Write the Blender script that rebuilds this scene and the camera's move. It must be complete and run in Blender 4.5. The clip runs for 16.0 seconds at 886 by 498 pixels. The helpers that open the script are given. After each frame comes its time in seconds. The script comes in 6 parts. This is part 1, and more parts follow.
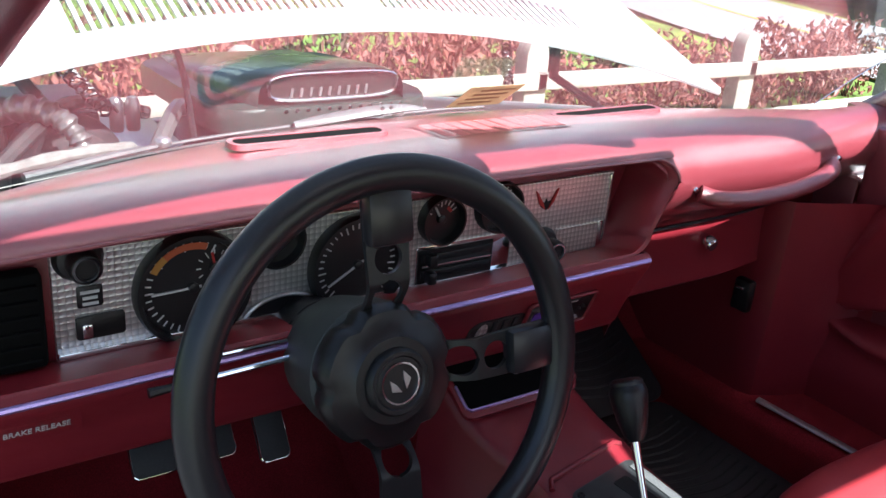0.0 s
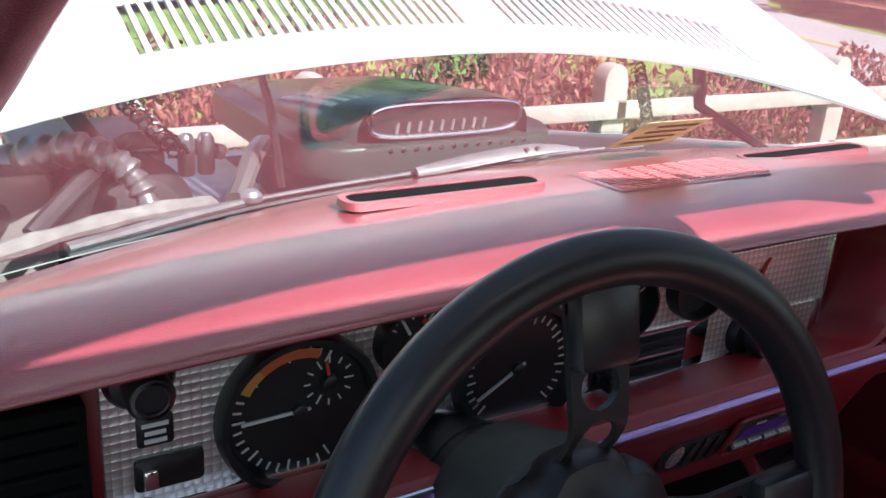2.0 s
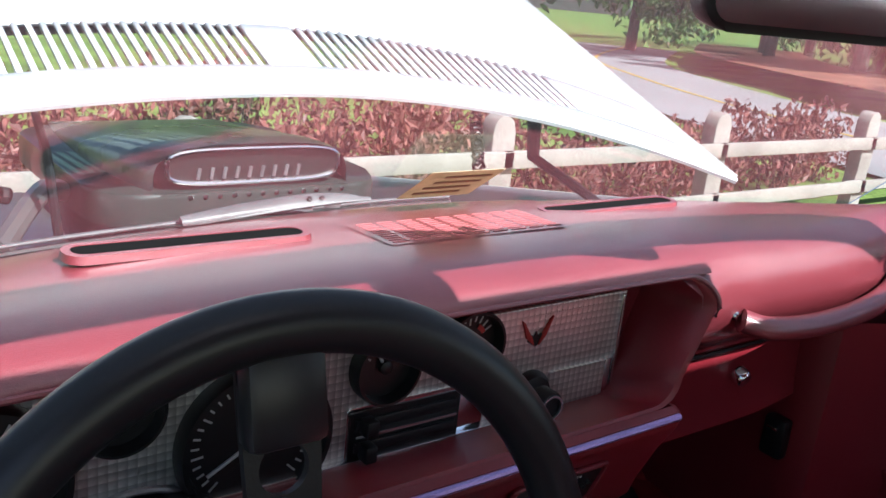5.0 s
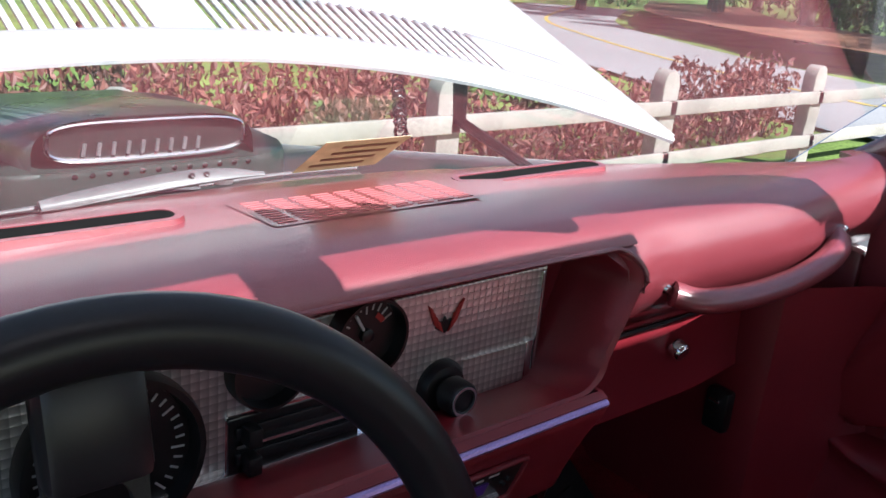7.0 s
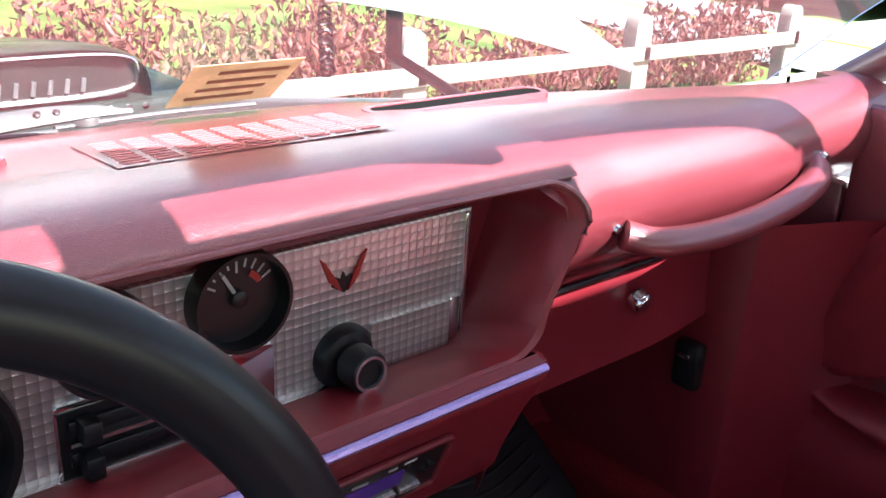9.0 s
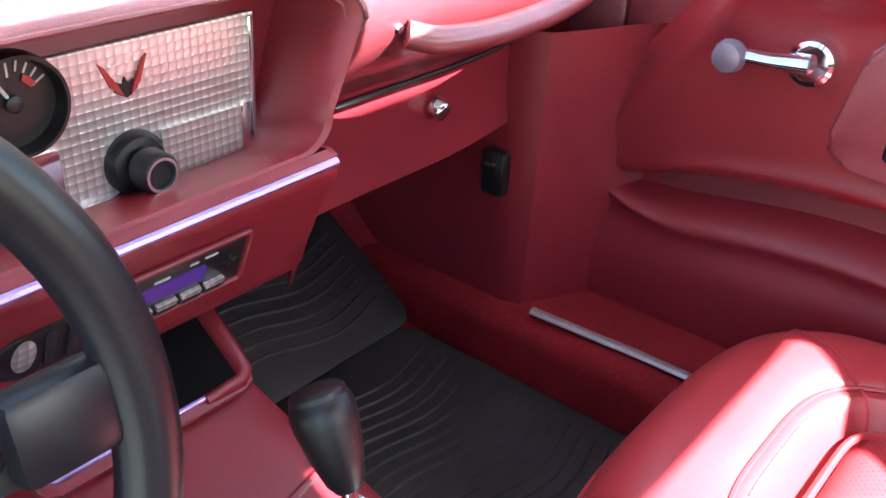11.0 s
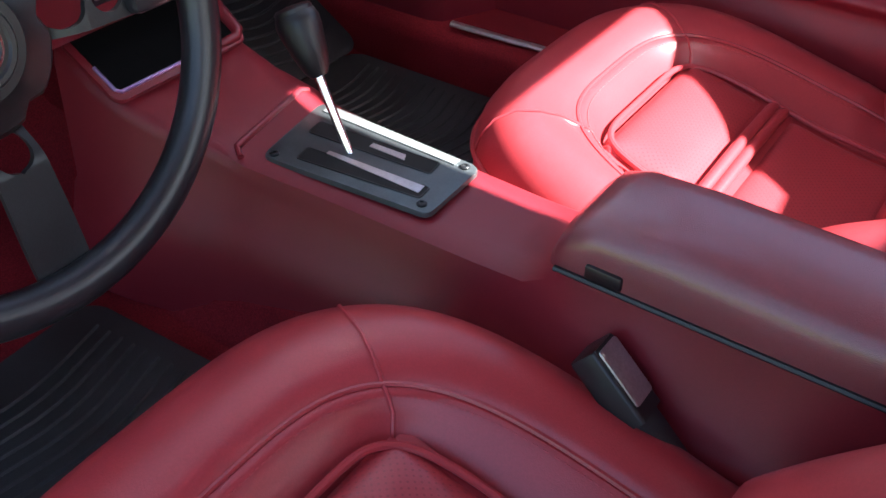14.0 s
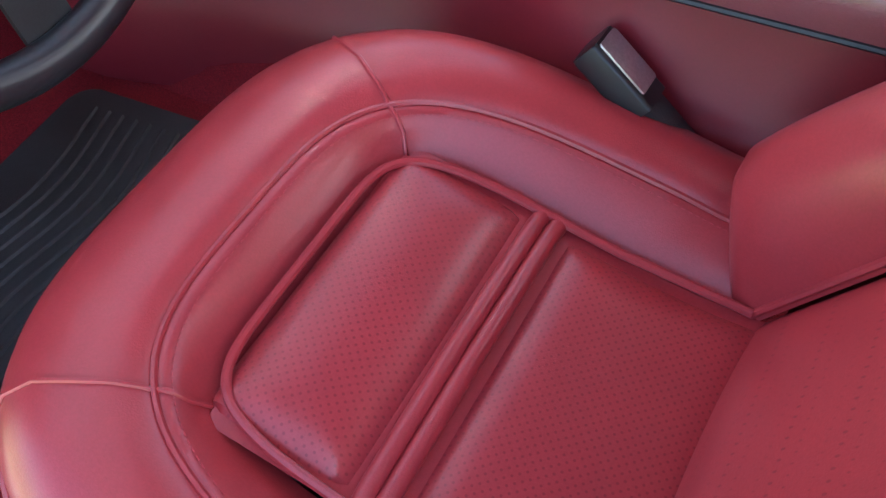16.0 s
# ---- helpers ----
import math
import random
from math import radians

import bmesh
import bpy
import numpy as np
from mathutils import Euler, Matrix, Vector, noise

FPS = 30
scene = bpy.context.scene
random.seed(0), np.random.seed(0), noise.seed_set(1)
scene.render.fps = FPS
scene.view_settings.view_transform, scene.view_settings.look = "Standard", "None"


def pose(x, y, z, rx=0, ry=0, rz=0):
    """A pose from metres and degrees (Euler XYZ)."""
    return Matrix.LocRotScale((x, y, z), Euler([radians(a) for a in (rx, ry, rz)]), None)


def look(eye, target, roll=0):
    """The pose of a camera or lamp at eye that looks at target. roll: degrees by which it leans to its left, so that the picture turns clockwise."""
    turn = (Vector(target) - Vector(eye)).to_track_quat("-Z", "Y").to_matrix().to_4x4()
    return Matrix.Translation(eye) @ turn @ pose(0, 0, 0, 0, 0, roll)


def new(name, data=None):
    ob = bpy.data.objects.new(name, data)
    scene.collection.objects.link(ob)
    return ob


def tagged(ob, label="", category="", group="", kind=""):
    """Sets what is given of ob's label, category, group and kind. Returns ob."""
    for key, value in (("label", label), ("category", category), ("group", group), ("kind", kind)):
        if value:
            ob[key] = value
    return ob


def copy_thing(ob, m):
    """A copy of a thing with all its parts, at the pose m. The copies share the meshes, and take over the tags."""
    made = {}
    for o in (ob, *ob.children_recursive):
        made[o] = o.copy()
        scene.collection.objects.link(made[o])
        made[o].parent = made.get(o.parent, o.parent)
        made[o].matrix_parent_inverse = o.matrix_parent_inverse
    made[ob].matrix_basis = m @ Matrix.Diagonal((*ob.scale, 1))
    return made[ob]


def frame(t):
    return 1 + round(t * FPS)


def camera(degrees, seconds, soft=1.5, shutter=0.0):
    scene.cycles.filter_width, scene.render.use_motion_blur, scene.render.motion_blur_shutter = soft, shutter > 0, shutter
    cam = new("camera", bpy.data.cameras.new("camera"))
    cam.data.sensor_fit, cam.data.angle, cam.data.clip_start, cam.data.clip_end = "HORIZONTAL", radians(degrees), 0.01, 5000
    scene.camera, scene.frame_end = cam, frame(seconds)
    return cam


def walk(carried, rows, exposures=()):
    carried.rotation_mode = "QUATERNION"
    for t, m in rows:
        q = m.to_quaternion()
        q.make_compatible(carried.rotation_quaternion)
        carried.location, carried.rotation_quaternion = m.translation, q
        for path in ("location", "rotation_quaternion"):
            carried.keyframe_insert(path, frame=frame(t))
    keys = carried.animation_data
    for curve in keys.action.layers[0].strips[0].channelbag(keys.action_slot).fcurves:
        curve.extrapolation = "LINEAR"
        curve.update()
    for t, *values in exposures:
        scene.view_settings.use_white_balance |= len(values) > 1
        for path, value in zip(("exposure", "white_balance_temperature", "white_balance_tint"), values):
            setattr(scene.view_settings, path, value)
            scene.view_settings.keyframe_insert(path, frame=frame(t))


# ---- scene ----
cam = camera(51.0, 16.0)
PATH = [
    (0, (-0.787, -0.625, 1.225), (0.29, 0.887, 0.481), 4.7),
    (0.5, (-0.763, -0.509, 1.209), (0.294, 1.011, 0.453), 5.3),
    (1, (-0.747, -0.407, 1.189), (0.301, 1.132, 0.459), 4.7),
    (1.5, (-0.738, -0.34, 1.174), (0.287, 1.227, 0.468), 5.1),
    (2, (-0.716, -0.302, 1.16), (0.277, 1.287, 0.46), 3.9),
    (2.5, (-0.662, -0.279, 1.121), (0.292, 1.335, 0.426), 4.3),
    (3, (-0.642, -0.279, 1.132), (0.276, 1.357, 0.438), 5.3),
    (3.5, (-0.608, -0.305, 1.15), (0.297, 1.343, 0.468), 5.0),
    (4, (-0.59, -0.32, 1.158), (0.423, 1.279, 0.512), 5.5),
    (4.5, (-0.581, -0.322, 1.162), (0.526, 1.227, 0.549), 6.6),
    (5, (-0.563, -0.324, 1.156), (0.601, 1.193, 0.57), 6.0),
    (5.2, (-0.553, -0.326, 1.16), (0.625, 1.177, 0.565), 6.0),
    (7.3, (-0.441, -0.256, 1.133), (0.793, 1.178, 0.483), 4.8),
    (7.4, (-0.432, -0.244, 1.119), (0.811, 1.187, 0.48), 4.8),
    (7.5, (-0.42, -0.247, 1.13), (0.799, 1.19, 0.461), 4.2),
    (8, (-0.363, -0.215, 1.112), (0.849, 1.216, 0.416), 3.8),
    (8.2, (-0.344, -0.205, 1.103), (0.866, 1.227, 0.407), 3.9),
    (10.3, (-0.323, -0.273, 1.067), (1.023, 0.925, 0.2), 2.6),
    (10.5, (-0.328, -0.279, 1.061), (1.032, 0.879, 0.161), 3.1),
    (11, (-0.334, -0.301, 1.057), (1.041, 0.773, 0.08), 3.1),
    (11.5, (-0.346, -0.321, 1.049), (1.01, 0.65, -0.054), 3.0),
    (12, (-0.363, -0.336, 1.048), (0.944, 0.528, -0.195), 3.5),
    (12.5, (-0.367, -0.345, 1.034), (0.899, 0.458, -0.289), 5.8),
    (12.8, (-0.475, -0.435, 1.064), (0.808, 0.397, -0.205), 3.0),
    (13, (-0.599, -0.567, 1.089), (0.724, 0.394, -0.063), -0.8),
    (13.5, (-0.64, -0.579, 1.097), (0.676, 0.335, -0.1), -0.0),
    (14, (-0.658, -0.581, 1.064), (0.634, 0.301, -0.182), 0.9),
    (14.5, (-0.663, -0.592, 1.047), (0.554, 0.255, -0.295), -3.1),
    (15, (-0.686, -0.607, 1.049), (0.435, 0.197, -0.399), -5.4),
    (15.5, (-0.683, -0.61, 1.034), (0.356, 0.168, -0.488), -5.8),
    (16, (-0.702, -0.601, 1.022), (0.312, 0.121, -0.543), -7.6),
]
walk(cam, [(t, look(eye, target, roll)) for t, eye, target, roll in PATH],
     exposures=[(0, 2.05, 6000, 9), (1.0, 1.85, 6000, 9), (2.5, 1.7, 6000, 9), (5, 1.4, 5900, 9), (8, 1.4, 5900, 9), (10.3, 3.95, 6200, 9), (11.4, 3.95, 6200, 9),
                (12.0, 2.5, 6200, 9), (13.0, 2.15, 6200, 9), (13.5, 2.4, 6200, 9), (14.5, 3.9, 6300, 10), (15, 4.0, 6400, 10), (16, 4.05, 6500, 10)])


# ---- light and air ----
SUN_DIR = Vector((0.24, -1.0, 1.0)).normalized()


def make_world():
    world = bpy.data.worlds.new("sky")
    scene.world = world
    world.use_nodes = True
    nt = world.node_tree
    nt.nodes.clear()
    sky = nt.nodes.new("ShaderNodeTexSky")
    sky.sky_type = "NISHITA"
    sky.sun_disc = False
    sky.sun_elevation = math.asin(SUN_DIR.z)
    sky.sun_rotation = math.atan2(SUN_DIR.x, SUN_DIR.y)
    sky.air_density, sky.dust_density = 1.0, 1.5
    bg = nt.nodes.new("ShaderNodeBackground")
    bg.inputs["Strength"].default_value = 0.052
    out = nt.nodes.new("ShaderNodeOutputWorld")
    nt.links.new(sky.outputs[0], bg.inputs[0])
    nt.links.new(bg.outputs[0], out.inputs[0])
    lamp = bpy.data.lights.new("sun", "SUN")
    lamp.energy, lamp.angle, lamp.color = 5.0, radians(0.53), (1.0, 0.96, 0.90)
    ob = new("sun", lamp)
    ob.rotation_euler = SUN_DIR.to_track_quat("Z", "Y").to_euler()


make_world()


# ---- materials ----
def material(name, color, rough=0.5, metal=0.0, grain=0.0, grain_scale=400.0, bump=0.0, bump_scale=600.0,
             blotch=0.0, blotch_scale=6.0, coat=0.0, spec=0.5, island=0.0, sheen=0.0, coat_rough=0.12):
    """A procedural surface: colour varied at two scales, with fine relief."""
    m = bpy.data.materials.new(name)
    m.use_nodes = True
    nt = m.node_tree
    b = nt.nodes["Principled BSDF"]
    b.inputs["Roughness"].default_value = rough
    b.inputs["Metallic"].default_value = metal
    b.inputs["Specular IOR Level"].default_value = spec
    b.inputs["Coat Weight"].default_value = coat
    b.inputs["Coat Roughness"].default_value = coat_rough
    if sheen:
        b.inputs["Sheen Weight"].default_value = sheen
    tex = nt.nodes.new("ShaderNodeTexCoord")
    base = nt.nodes.new("ShaderNodeRGB")
    base.outputs[0].default_value = (*color, 1)
    last = base.outputs[0]
    for amount, scale in ((grain, grain_scale), (blotch, blotch_scale)):
        if amount <= 0:
            continue
        n = nt.nodes.new("ShaderNodeTexNoise")
        n.inputs["Scale"].default_value, n.inputs["Detail"].default_value = scale, 4
        nt.links.new(tex.outputs["Object"], n.inputs["Vector"])
        ramp = nt.nodes.new("ShaderNodeMapRange")
        ramp.inputs[1].default_value, ramp.inputs[2].default_value = 0.3, 0.7
        ramp.inputs[3].default_value, ramp.inputs[4].default_value = 1 - amount, 1 + amount
        nt.links.new(n.outputs["Fac"], ramp.inputs[0])
        mix = nt.nodes.new("ShaderNodeVectorMath")
        mix.operation = "SCALE"
        nt.links.new(last, mix.inputs[0])
        nt.links.new(ramp.outputs[0], mix.inputs["Scale"])
        last = mix.outputs[0]
        if scale == blotch_scale:
            r2 = nt.nodes.new("ShaderNodeMapRange")
            r2.inputs[1].default_value, r2.inputs[2].default_value = 0.3, 0.7
            r2.inputs[3].default_value, r2.inputs[4].default_value = rough * 0.94, min(1.0, rough * 1.06)
            nt.links.new(n.outputs["Fac"], r2.inputs[0])
            nt.links.new(r2.outputs[0], b.inputs["Roughness"])
    if island:
        geo = nt.nodes.new("ShaderNodeNewGeometry")
        hsv = nt.nodes.new("ShaderNodeHueSaturation")
        r3 = nt.nodes.new("ShaderNodeMapRange")
        r3.inputs[3].default_value, r3.inputs[4].default_value = 1 - island, 1 + island
        nt.links.new(geo.outputs["Random Per Island"], r3.inputs[0])
        nt.links.new(r3.outputs[0], hsv.inputs["Value"])
        nt.links.new(last, hsv.inputs["Color"])
        last = hsv.outputs[0]
    nt.links.new(last, b.inputs["Base Color"])
    if bump > 0:
        n = nt.nodes.new("ShaderNodeTexNoise")
        n.inputs["Scale"].default_value, n.inputs["Detail"].default_value = bump_scale, 3
        nt.links.new(tex.outputs["Object"], n.inputs["Vector"])
        bm_ = nt.nodes.new("ShaderNodeBump")
        bm_.inputs["Strength"].default_value, bm_.inputs["Distance"].default_value = bump, 0.002
        nt.links.new(n.outputs["Fac"], bm_.inputs["Height"])
        nt.links.new(bm_.outputs[0], b.inputs["Normal"])
    return m


def glass_material(name, tint=(1, 1, 1), rough=0.0, ior=1.5):
    m = bpy.data.materials.new(name)
    m.use_nodes = True
    b = m.node_tree.nodes["Principled BSDF"]
    b.inputs["Base Color"].default_value = (*tint, 1)
    b.inputs["Transmission Weight"].default_value = 1.0
    b.inputs["Roughness"].default_value = rough
    b.inputs["IOR"].default_value = ior
    return m


RED_VINYL = material("red_vinyl", (0.185, 0.028, 0.038), 0.36, spec=0.75, coat=1.0, coat_rough=0.22, grain=0.06, bump=0.45, bump_scale=1000, blotch=0.08, blotch_scale=5)
RED_LEATHER = material("red_leather", (0.35, 0.034, 0.042), 0.33, coat=0.2, coat_rough=0.2, grain=0.07, bump=0.12, bump_scale=700, blotch=0.07, blotch_scale=7)
RED_PLASTIC = material("red_plastic", (0.19, 0.016, 0.024), 0.32, grain=0.05, bump=0.2, bump_scale=1100, blotch=0.08, blotch_scale=4)
RED_CARPET = material("red_carpet", (0.23, 0.016, 0.023), 0.95, grain=0.35, grain_scale=500, bump=1.0, bump_scale=900, blotch=0.15, blotch_scale=9, spec=0.1)
BLACK_RUBBER = material("black_rubber", (0.022, 0.023, 0.025), 0.55, grain=0.2, bump=0.3, bump_scale=700, blotch=0.25, blotch_scale=12)
BLACK_LEATHER = material("black_leather", (0.014, 0.015, 0.018), 0.33, grain=0.08, bump=0.02, bump_scale=900, blotch=0.04, blotch_scale=9)
BLACK_PLASTIC = material("black_plastic", (0.010, 0.010, 0.011), 0.36, grain=0.1, bump=0.15, bump_scale=1200, blotch=0.1, blotch_scale=15)
BLACK_METAL = material("black_metal", (0.02, 0.022, 0.024), 0.35, metal=0.3, grain=0.1, bump=0.1, blotch=0.15, blotch_scale=25)
# Trim metal tinted violet: the sky's sheen is put into its base colour.
SKY_TINTED_TRIM = material("sky_tinted_trim", (0.60, 0.46, 0.88), 0.30, metal=0.9, grain=0.1, bump=0.3, bump_scale=700)
CHROME = material("chrome", (0.85, 0.85, 0.86), 0.08, metal=1.0, blotch=0.04, blotch_scale=30)
ALUMINIUM = material("turned_aluminium", (0.86, 0.85, 0.82), 0.34, metal=0.72, grain=0.05, bump=0.05, blotch=0.08, blotch_scale=40)
ALUMINIUM_PLAIN = material("plain_aluminium", (0.6, 0.6, 0.6), 0.35, metal=0.9, grain=0.1, blotch=0.1, blotch_scale=40)
WHITE_PAINT = material("white_car_paint", (0.80, 0.82, 0.84), 0.25, coat=0.6, grain=0.01, blotch=0.02, blotch_scale=3)
DARK_GREASE = material("engine_grime", (0.02, 0.02, 0.022), 0.6, grain=0.3, bump=0.4, bump_scale=200, blotch=0.3, blotch_scale=15)
WINDSHIELD = glass_material("windshield_glass", (0.97, 1.0, 0.98), ior=1.52)


def dusty(m, amount):
    """A thin film of dust on a pane, which catches the sun."""
    nt = m.node_tree
    b = nt.nodes["Principled BSDF"]
    out = [n for n in nt.nodes if n.type == "OUTPUT_MATERIAL"][0]
    film, haze, mix, both = [nt.nodes.new(k) for k in ("ShaderNodeBsdfTranslucent", "ShaderNodeBsdfDiffuse", "ShaderNodeMixShader", "ShaderNodeMixShader")]
    film.inputs[0].default_value = haze.inputs[0].default_value = (0.8, 0.8, 0.78, 1)
    nt.links.new(film.outputs[0], both.inputs[1])
    nt.links.new(haze.outputs[0], both.inputs[2])
    tex = nt.nodes.new("ShaderNodeTexCoord")
    noise = nt.nodes.new("ShaderNodeTexNoise")
    noise.inputs["Scale"].default_value, noise.inputs["Detail"].default_value = 9, 6
    nt.links.new(tex.outputs["Object"], noise.inputs["Vector"])
    r = nt.nodes.new("ShaderNodeMapRange")
    r.inputs[1].default_value, r.inputs[2].default_value = 0.3, 0.7
    r.inputs[3].default_value, r.inputs[4].default_value = amount * 0.6, amount * 1.4
    nt.links.new(noise.outputs["Fac"], r.inputs[0])
    nt.links.new(r.outputs[0], mix.inputs[0])
    nt.links.new(b.outputs[0], mix.inputs[1])
    nt.links.new(both.outputs[0], mix.inputs[2])
    nt.links.new(mix.outputs[0], out.inputs[0])


dusty(WINDSHIELD, 0.028)
CLEAR = glass_material("gauge_glass")


# ---- mesh helpers ----
def obj(name, bm, mat, parent=None, label="", smooth=True, category="", group="", kind=""):
    me = bpy.data.meshes.new(name)
    bm.normal_update()
    bm.to_mesh(me)
    bm.free()
    if smooth:
        for p in me.polygons:
            p.use_smooth = True
        me.set_sharp_from_angle(angle=radians(38))
    for one in mat if isinstance(mat, (list, tuple)) else (mat,):
        me.materials.append(one)
    ob = new(name, me)
    if parent:
        ob.parent = parent
    return tagged(ob, label, category, group, kind)


def part(name, bm, mat, parent, label="", smooth=True):
    return obj(name, bm, mat, parent, label, smooth)


def thing(name, label, category, group="", at=(0, 0, 0)):
    ob = new(name)
    ob.location = at
    ob.empty_display_size = 0.05
    return tagged(ob, label, category, group)


def rel(ob, parent):
    """Keeps a part, built in world places, where it is under a thing that stands away from the origin."""
    ob.matrix_parent_inverse = parent.matrix_basis.inverted()
    return ob


def box(x0, x1, y0, y1, z0, z1, bevel=0.0, seg=2, bm=None, m=None):
    own = bm is None
    bm = bm or bmesh.new()
    made = bmesh.ops.create_cube(bm, size=1)["verts"]
    for v in made:
        v.co = Vector(((x0 + x1) / 2 + v.co.x * (x1 - x0), (y0 + y1) / 2 + v.co.y * (y1 - y0), (z0 + z1) / 2 + v.co.z * (z1 - z0)))
    if bevel:
        edges = list({e for v in made for e in v.link_edges})
        made = list({v for f in bmesh.ops.bevel(bm, geom=edges, offset=bevel, segments=seg, affect="EDGES", profile=0.5)["faces"] for v in f.verts} | {v for v in made if v.is_valid})
    if m is not None:
        bmesh.ops.transform(bm, matrix=m, verts=[v for v in made if v.is_valid])
    return bm


def grid(rows, bm=None, close_u=False, close_v=False, flip=False):
    """Quads over rows of points."""
    bm = bm or bmesh.new()
    vs = [[bm.verts.new(p) for p in row] for row in rows]
    n, k = len(vs), len(vs[0])
    for i in range(n if close_u else n - 1):
        for j in range(k if close_v else k - 1):
            q = [vs[i][j], vs[i][(j + 1) % k], vs[(i + 1) % n][(j + 1) % k], vs[(i + 1) % n][j]]
            try:
                bm.faces.new(q[::-1] if flip else q)
            except ValueError:
                pass
    return bm


def caps(bm, row):
    """A face over a ring of places that the mesh already has."""
    bm.verts.ensure_lookup_table()
    near = []
    for p in row:
        near.append(min(bm.verts, key=lambda v: (v.co - Vector(p)).length_squared))
    try:
        bm.faces.new(near)
    except ValueError:
        pass


def tube(path, r, seg=12, bm=None, closed=False, cap=True, flat=1.0, up=(0, 0, 1)):
    """A round bar along a path. r: one radius or one for each point; flat squashes it along up."""
    bm = bm or bmesh.new()
    pts = [Vector(p) for p in path]
    n = len(pts)
    rings = []
    for i, p in enumerate(pts):
        a = pts[i - 1] if closed or i else p
        b = pts[(i + 1) % n] if closed or i < n - 1 else p
        d = (b - a).normalized()
        u = Vector(up)
        if abs(d.dot(u)) > 0.95:
            u = Vector((1, 0, 0)) if abs(d.x) < 0.9 else Vector((0, 1, 0))
        s = d.cross(u).normalized()
        w = s.cross(d).normalized()
        rr = r[i] if isinstance(r, (list, tuple)) else r
        rings.append([p + rr * (math.cos(t) * s + flat * math.sin(t) * w) for t in (2 * math.pi * k / seg for k in range(seg))])
    vs = [[bm.verts.new(p) for p in ring] for ring in rings]
    for i in range(n if closed else n - 1):
        for k in range(seg):
            bm.faces.new((vs[i][k], vs[i][(k + 1) % seg], vs[(i + 1) % n][(k + 1) % seg], vs[(i + 1) % n][k]))
    if cap and not closed:
        bm.faces.new(vs[0][::-1])
        bm.faces.new(vs[-1])
    return bm


def lathe(profile, seg=32, m=None, bm=None, closed=False):
    """Turns (radius, height) pairs round z, then lays the result by m."""
    bm = bm or bmesh.new()
    rows = []
    for r, h in profile:
        rows.append([(m or Matrix()) @ Vector((r * math.cos(2 * math.pi * k / seg), r * math.sin(2 * math.pi * k / seg), h)) for k in range(seg)])
    vs = [[bm.verts.new(p) for p in row] for row in rows]
    for i in range(len(vs) - 1):
        for k in range(seg):
            bm.faces.new((vs[i][k], vs[i][(k + 1) % seg], vs[i + 1][(k + 1) % seg], vs[i + 1][k]))
    if profile[0][0] > 1e-6 and not closed:
        bm.faces.new(vs[0][::-1])
    if profile[-1][0] > 1e-6 and not closed:
        bm.faces.new(vs[-1])
    bmesh.ops.remove_doubles(bm, verts=[v for row in vs for v in row], dist=1e-6)
    return bm


def prism(poly, m, depth, bevel=0.0, seg=2, bm=None):
    """A flat outline (x, y) pushed out along its own z by depth, then laid by m."""
    bm = bm or bmesh.new()
    low = [bm.verts.new(Vector((x, y, 0))) for x, y in poly]
    high = [bm.verts.new(Vector((x, y, depth))) for x, y in poly]
    n = len(poly)
    sides = [bm.faces.new((low[i], low[(i + 1) % n], high[(i + 1) % n], high[i])) for i in range(n)]
    top = bm.faces.new(high)
    bm.faces.new(low[::-1])
    made = low + high
    if bevel:
        res = bmesh.ops.bevel(bm, geom=list(top.edges), offset=bevel, segments=seg, affect="EDGES", profile=0.5)
        made = list({v for v in low + high if v.is_valid} | {v for f in res["faces"] for v in f.verts})
    bmesh.ops.transform(bm, matrix=m, verts=made)
    return bm


def rrect(w, h, r, n=5, cx=0.0, cy=0.0):
    """A rounded rectangle's outline, counter-clockwise."""
    out = []
    for sx, sy, a0 in ((1, -1, -90), (1, 1, 0), (-1, 1, 90), (-1, -1, 180)):
        for k in range(n + 1):
            a = radians(a0 + 90 * k / n)
            out.append((cx + sx * (w / 2 - r) + r * math.cos(a), cy + sy * (h / 2 - r) + r * math.sin(a)))
    return out


def lerp(a, b, t):
    return a + (b - a) * t


def smooth(t):
    t = max(0.0, min(1.0, t))
    return t * t * (3 - 2 * t)


def curve(xs, ys, x):
    """A smooth curve through a few knots."""
    return float(np.interp(x, xs, ys))


def spline(points, n):
    """n places along a smooth line through the points."""
    p = [Vector(q) for q in points]
    p = [p[0] * 2 - p[1]] + p + [p[-1] * 2 - p[-2]]
    out = []
    spans = len(p) - 3
    for k in range(n):
        u = k / (n - 1) * spans
        i = min(int(u), spans - 1)
        t = u - i
        a, b, c, d = p[i], p[i + 1], p[i + 2], p[i + 3]
        out.append(0.5 * ((2 * b) + (c - a) * t + (2 * a - 5 * b + 4 * c - d) * t * t + (3 * b - a - 3 * c + d) * t ** 3))
    return out


# Faces the driver: local x to the car's right, local y up, local z out of the panel towards the rear.
def facing(x, y, z, lean=0.0):
    return pose(x, y, z, 90 + lean, 0, 0)


# ---- ground and distance ----
def ground_z(x, y):
    return -0.16 * min(max(0.0, y - 0.3), 3.9) - 0.035 * max(0.0, y - 4.2)


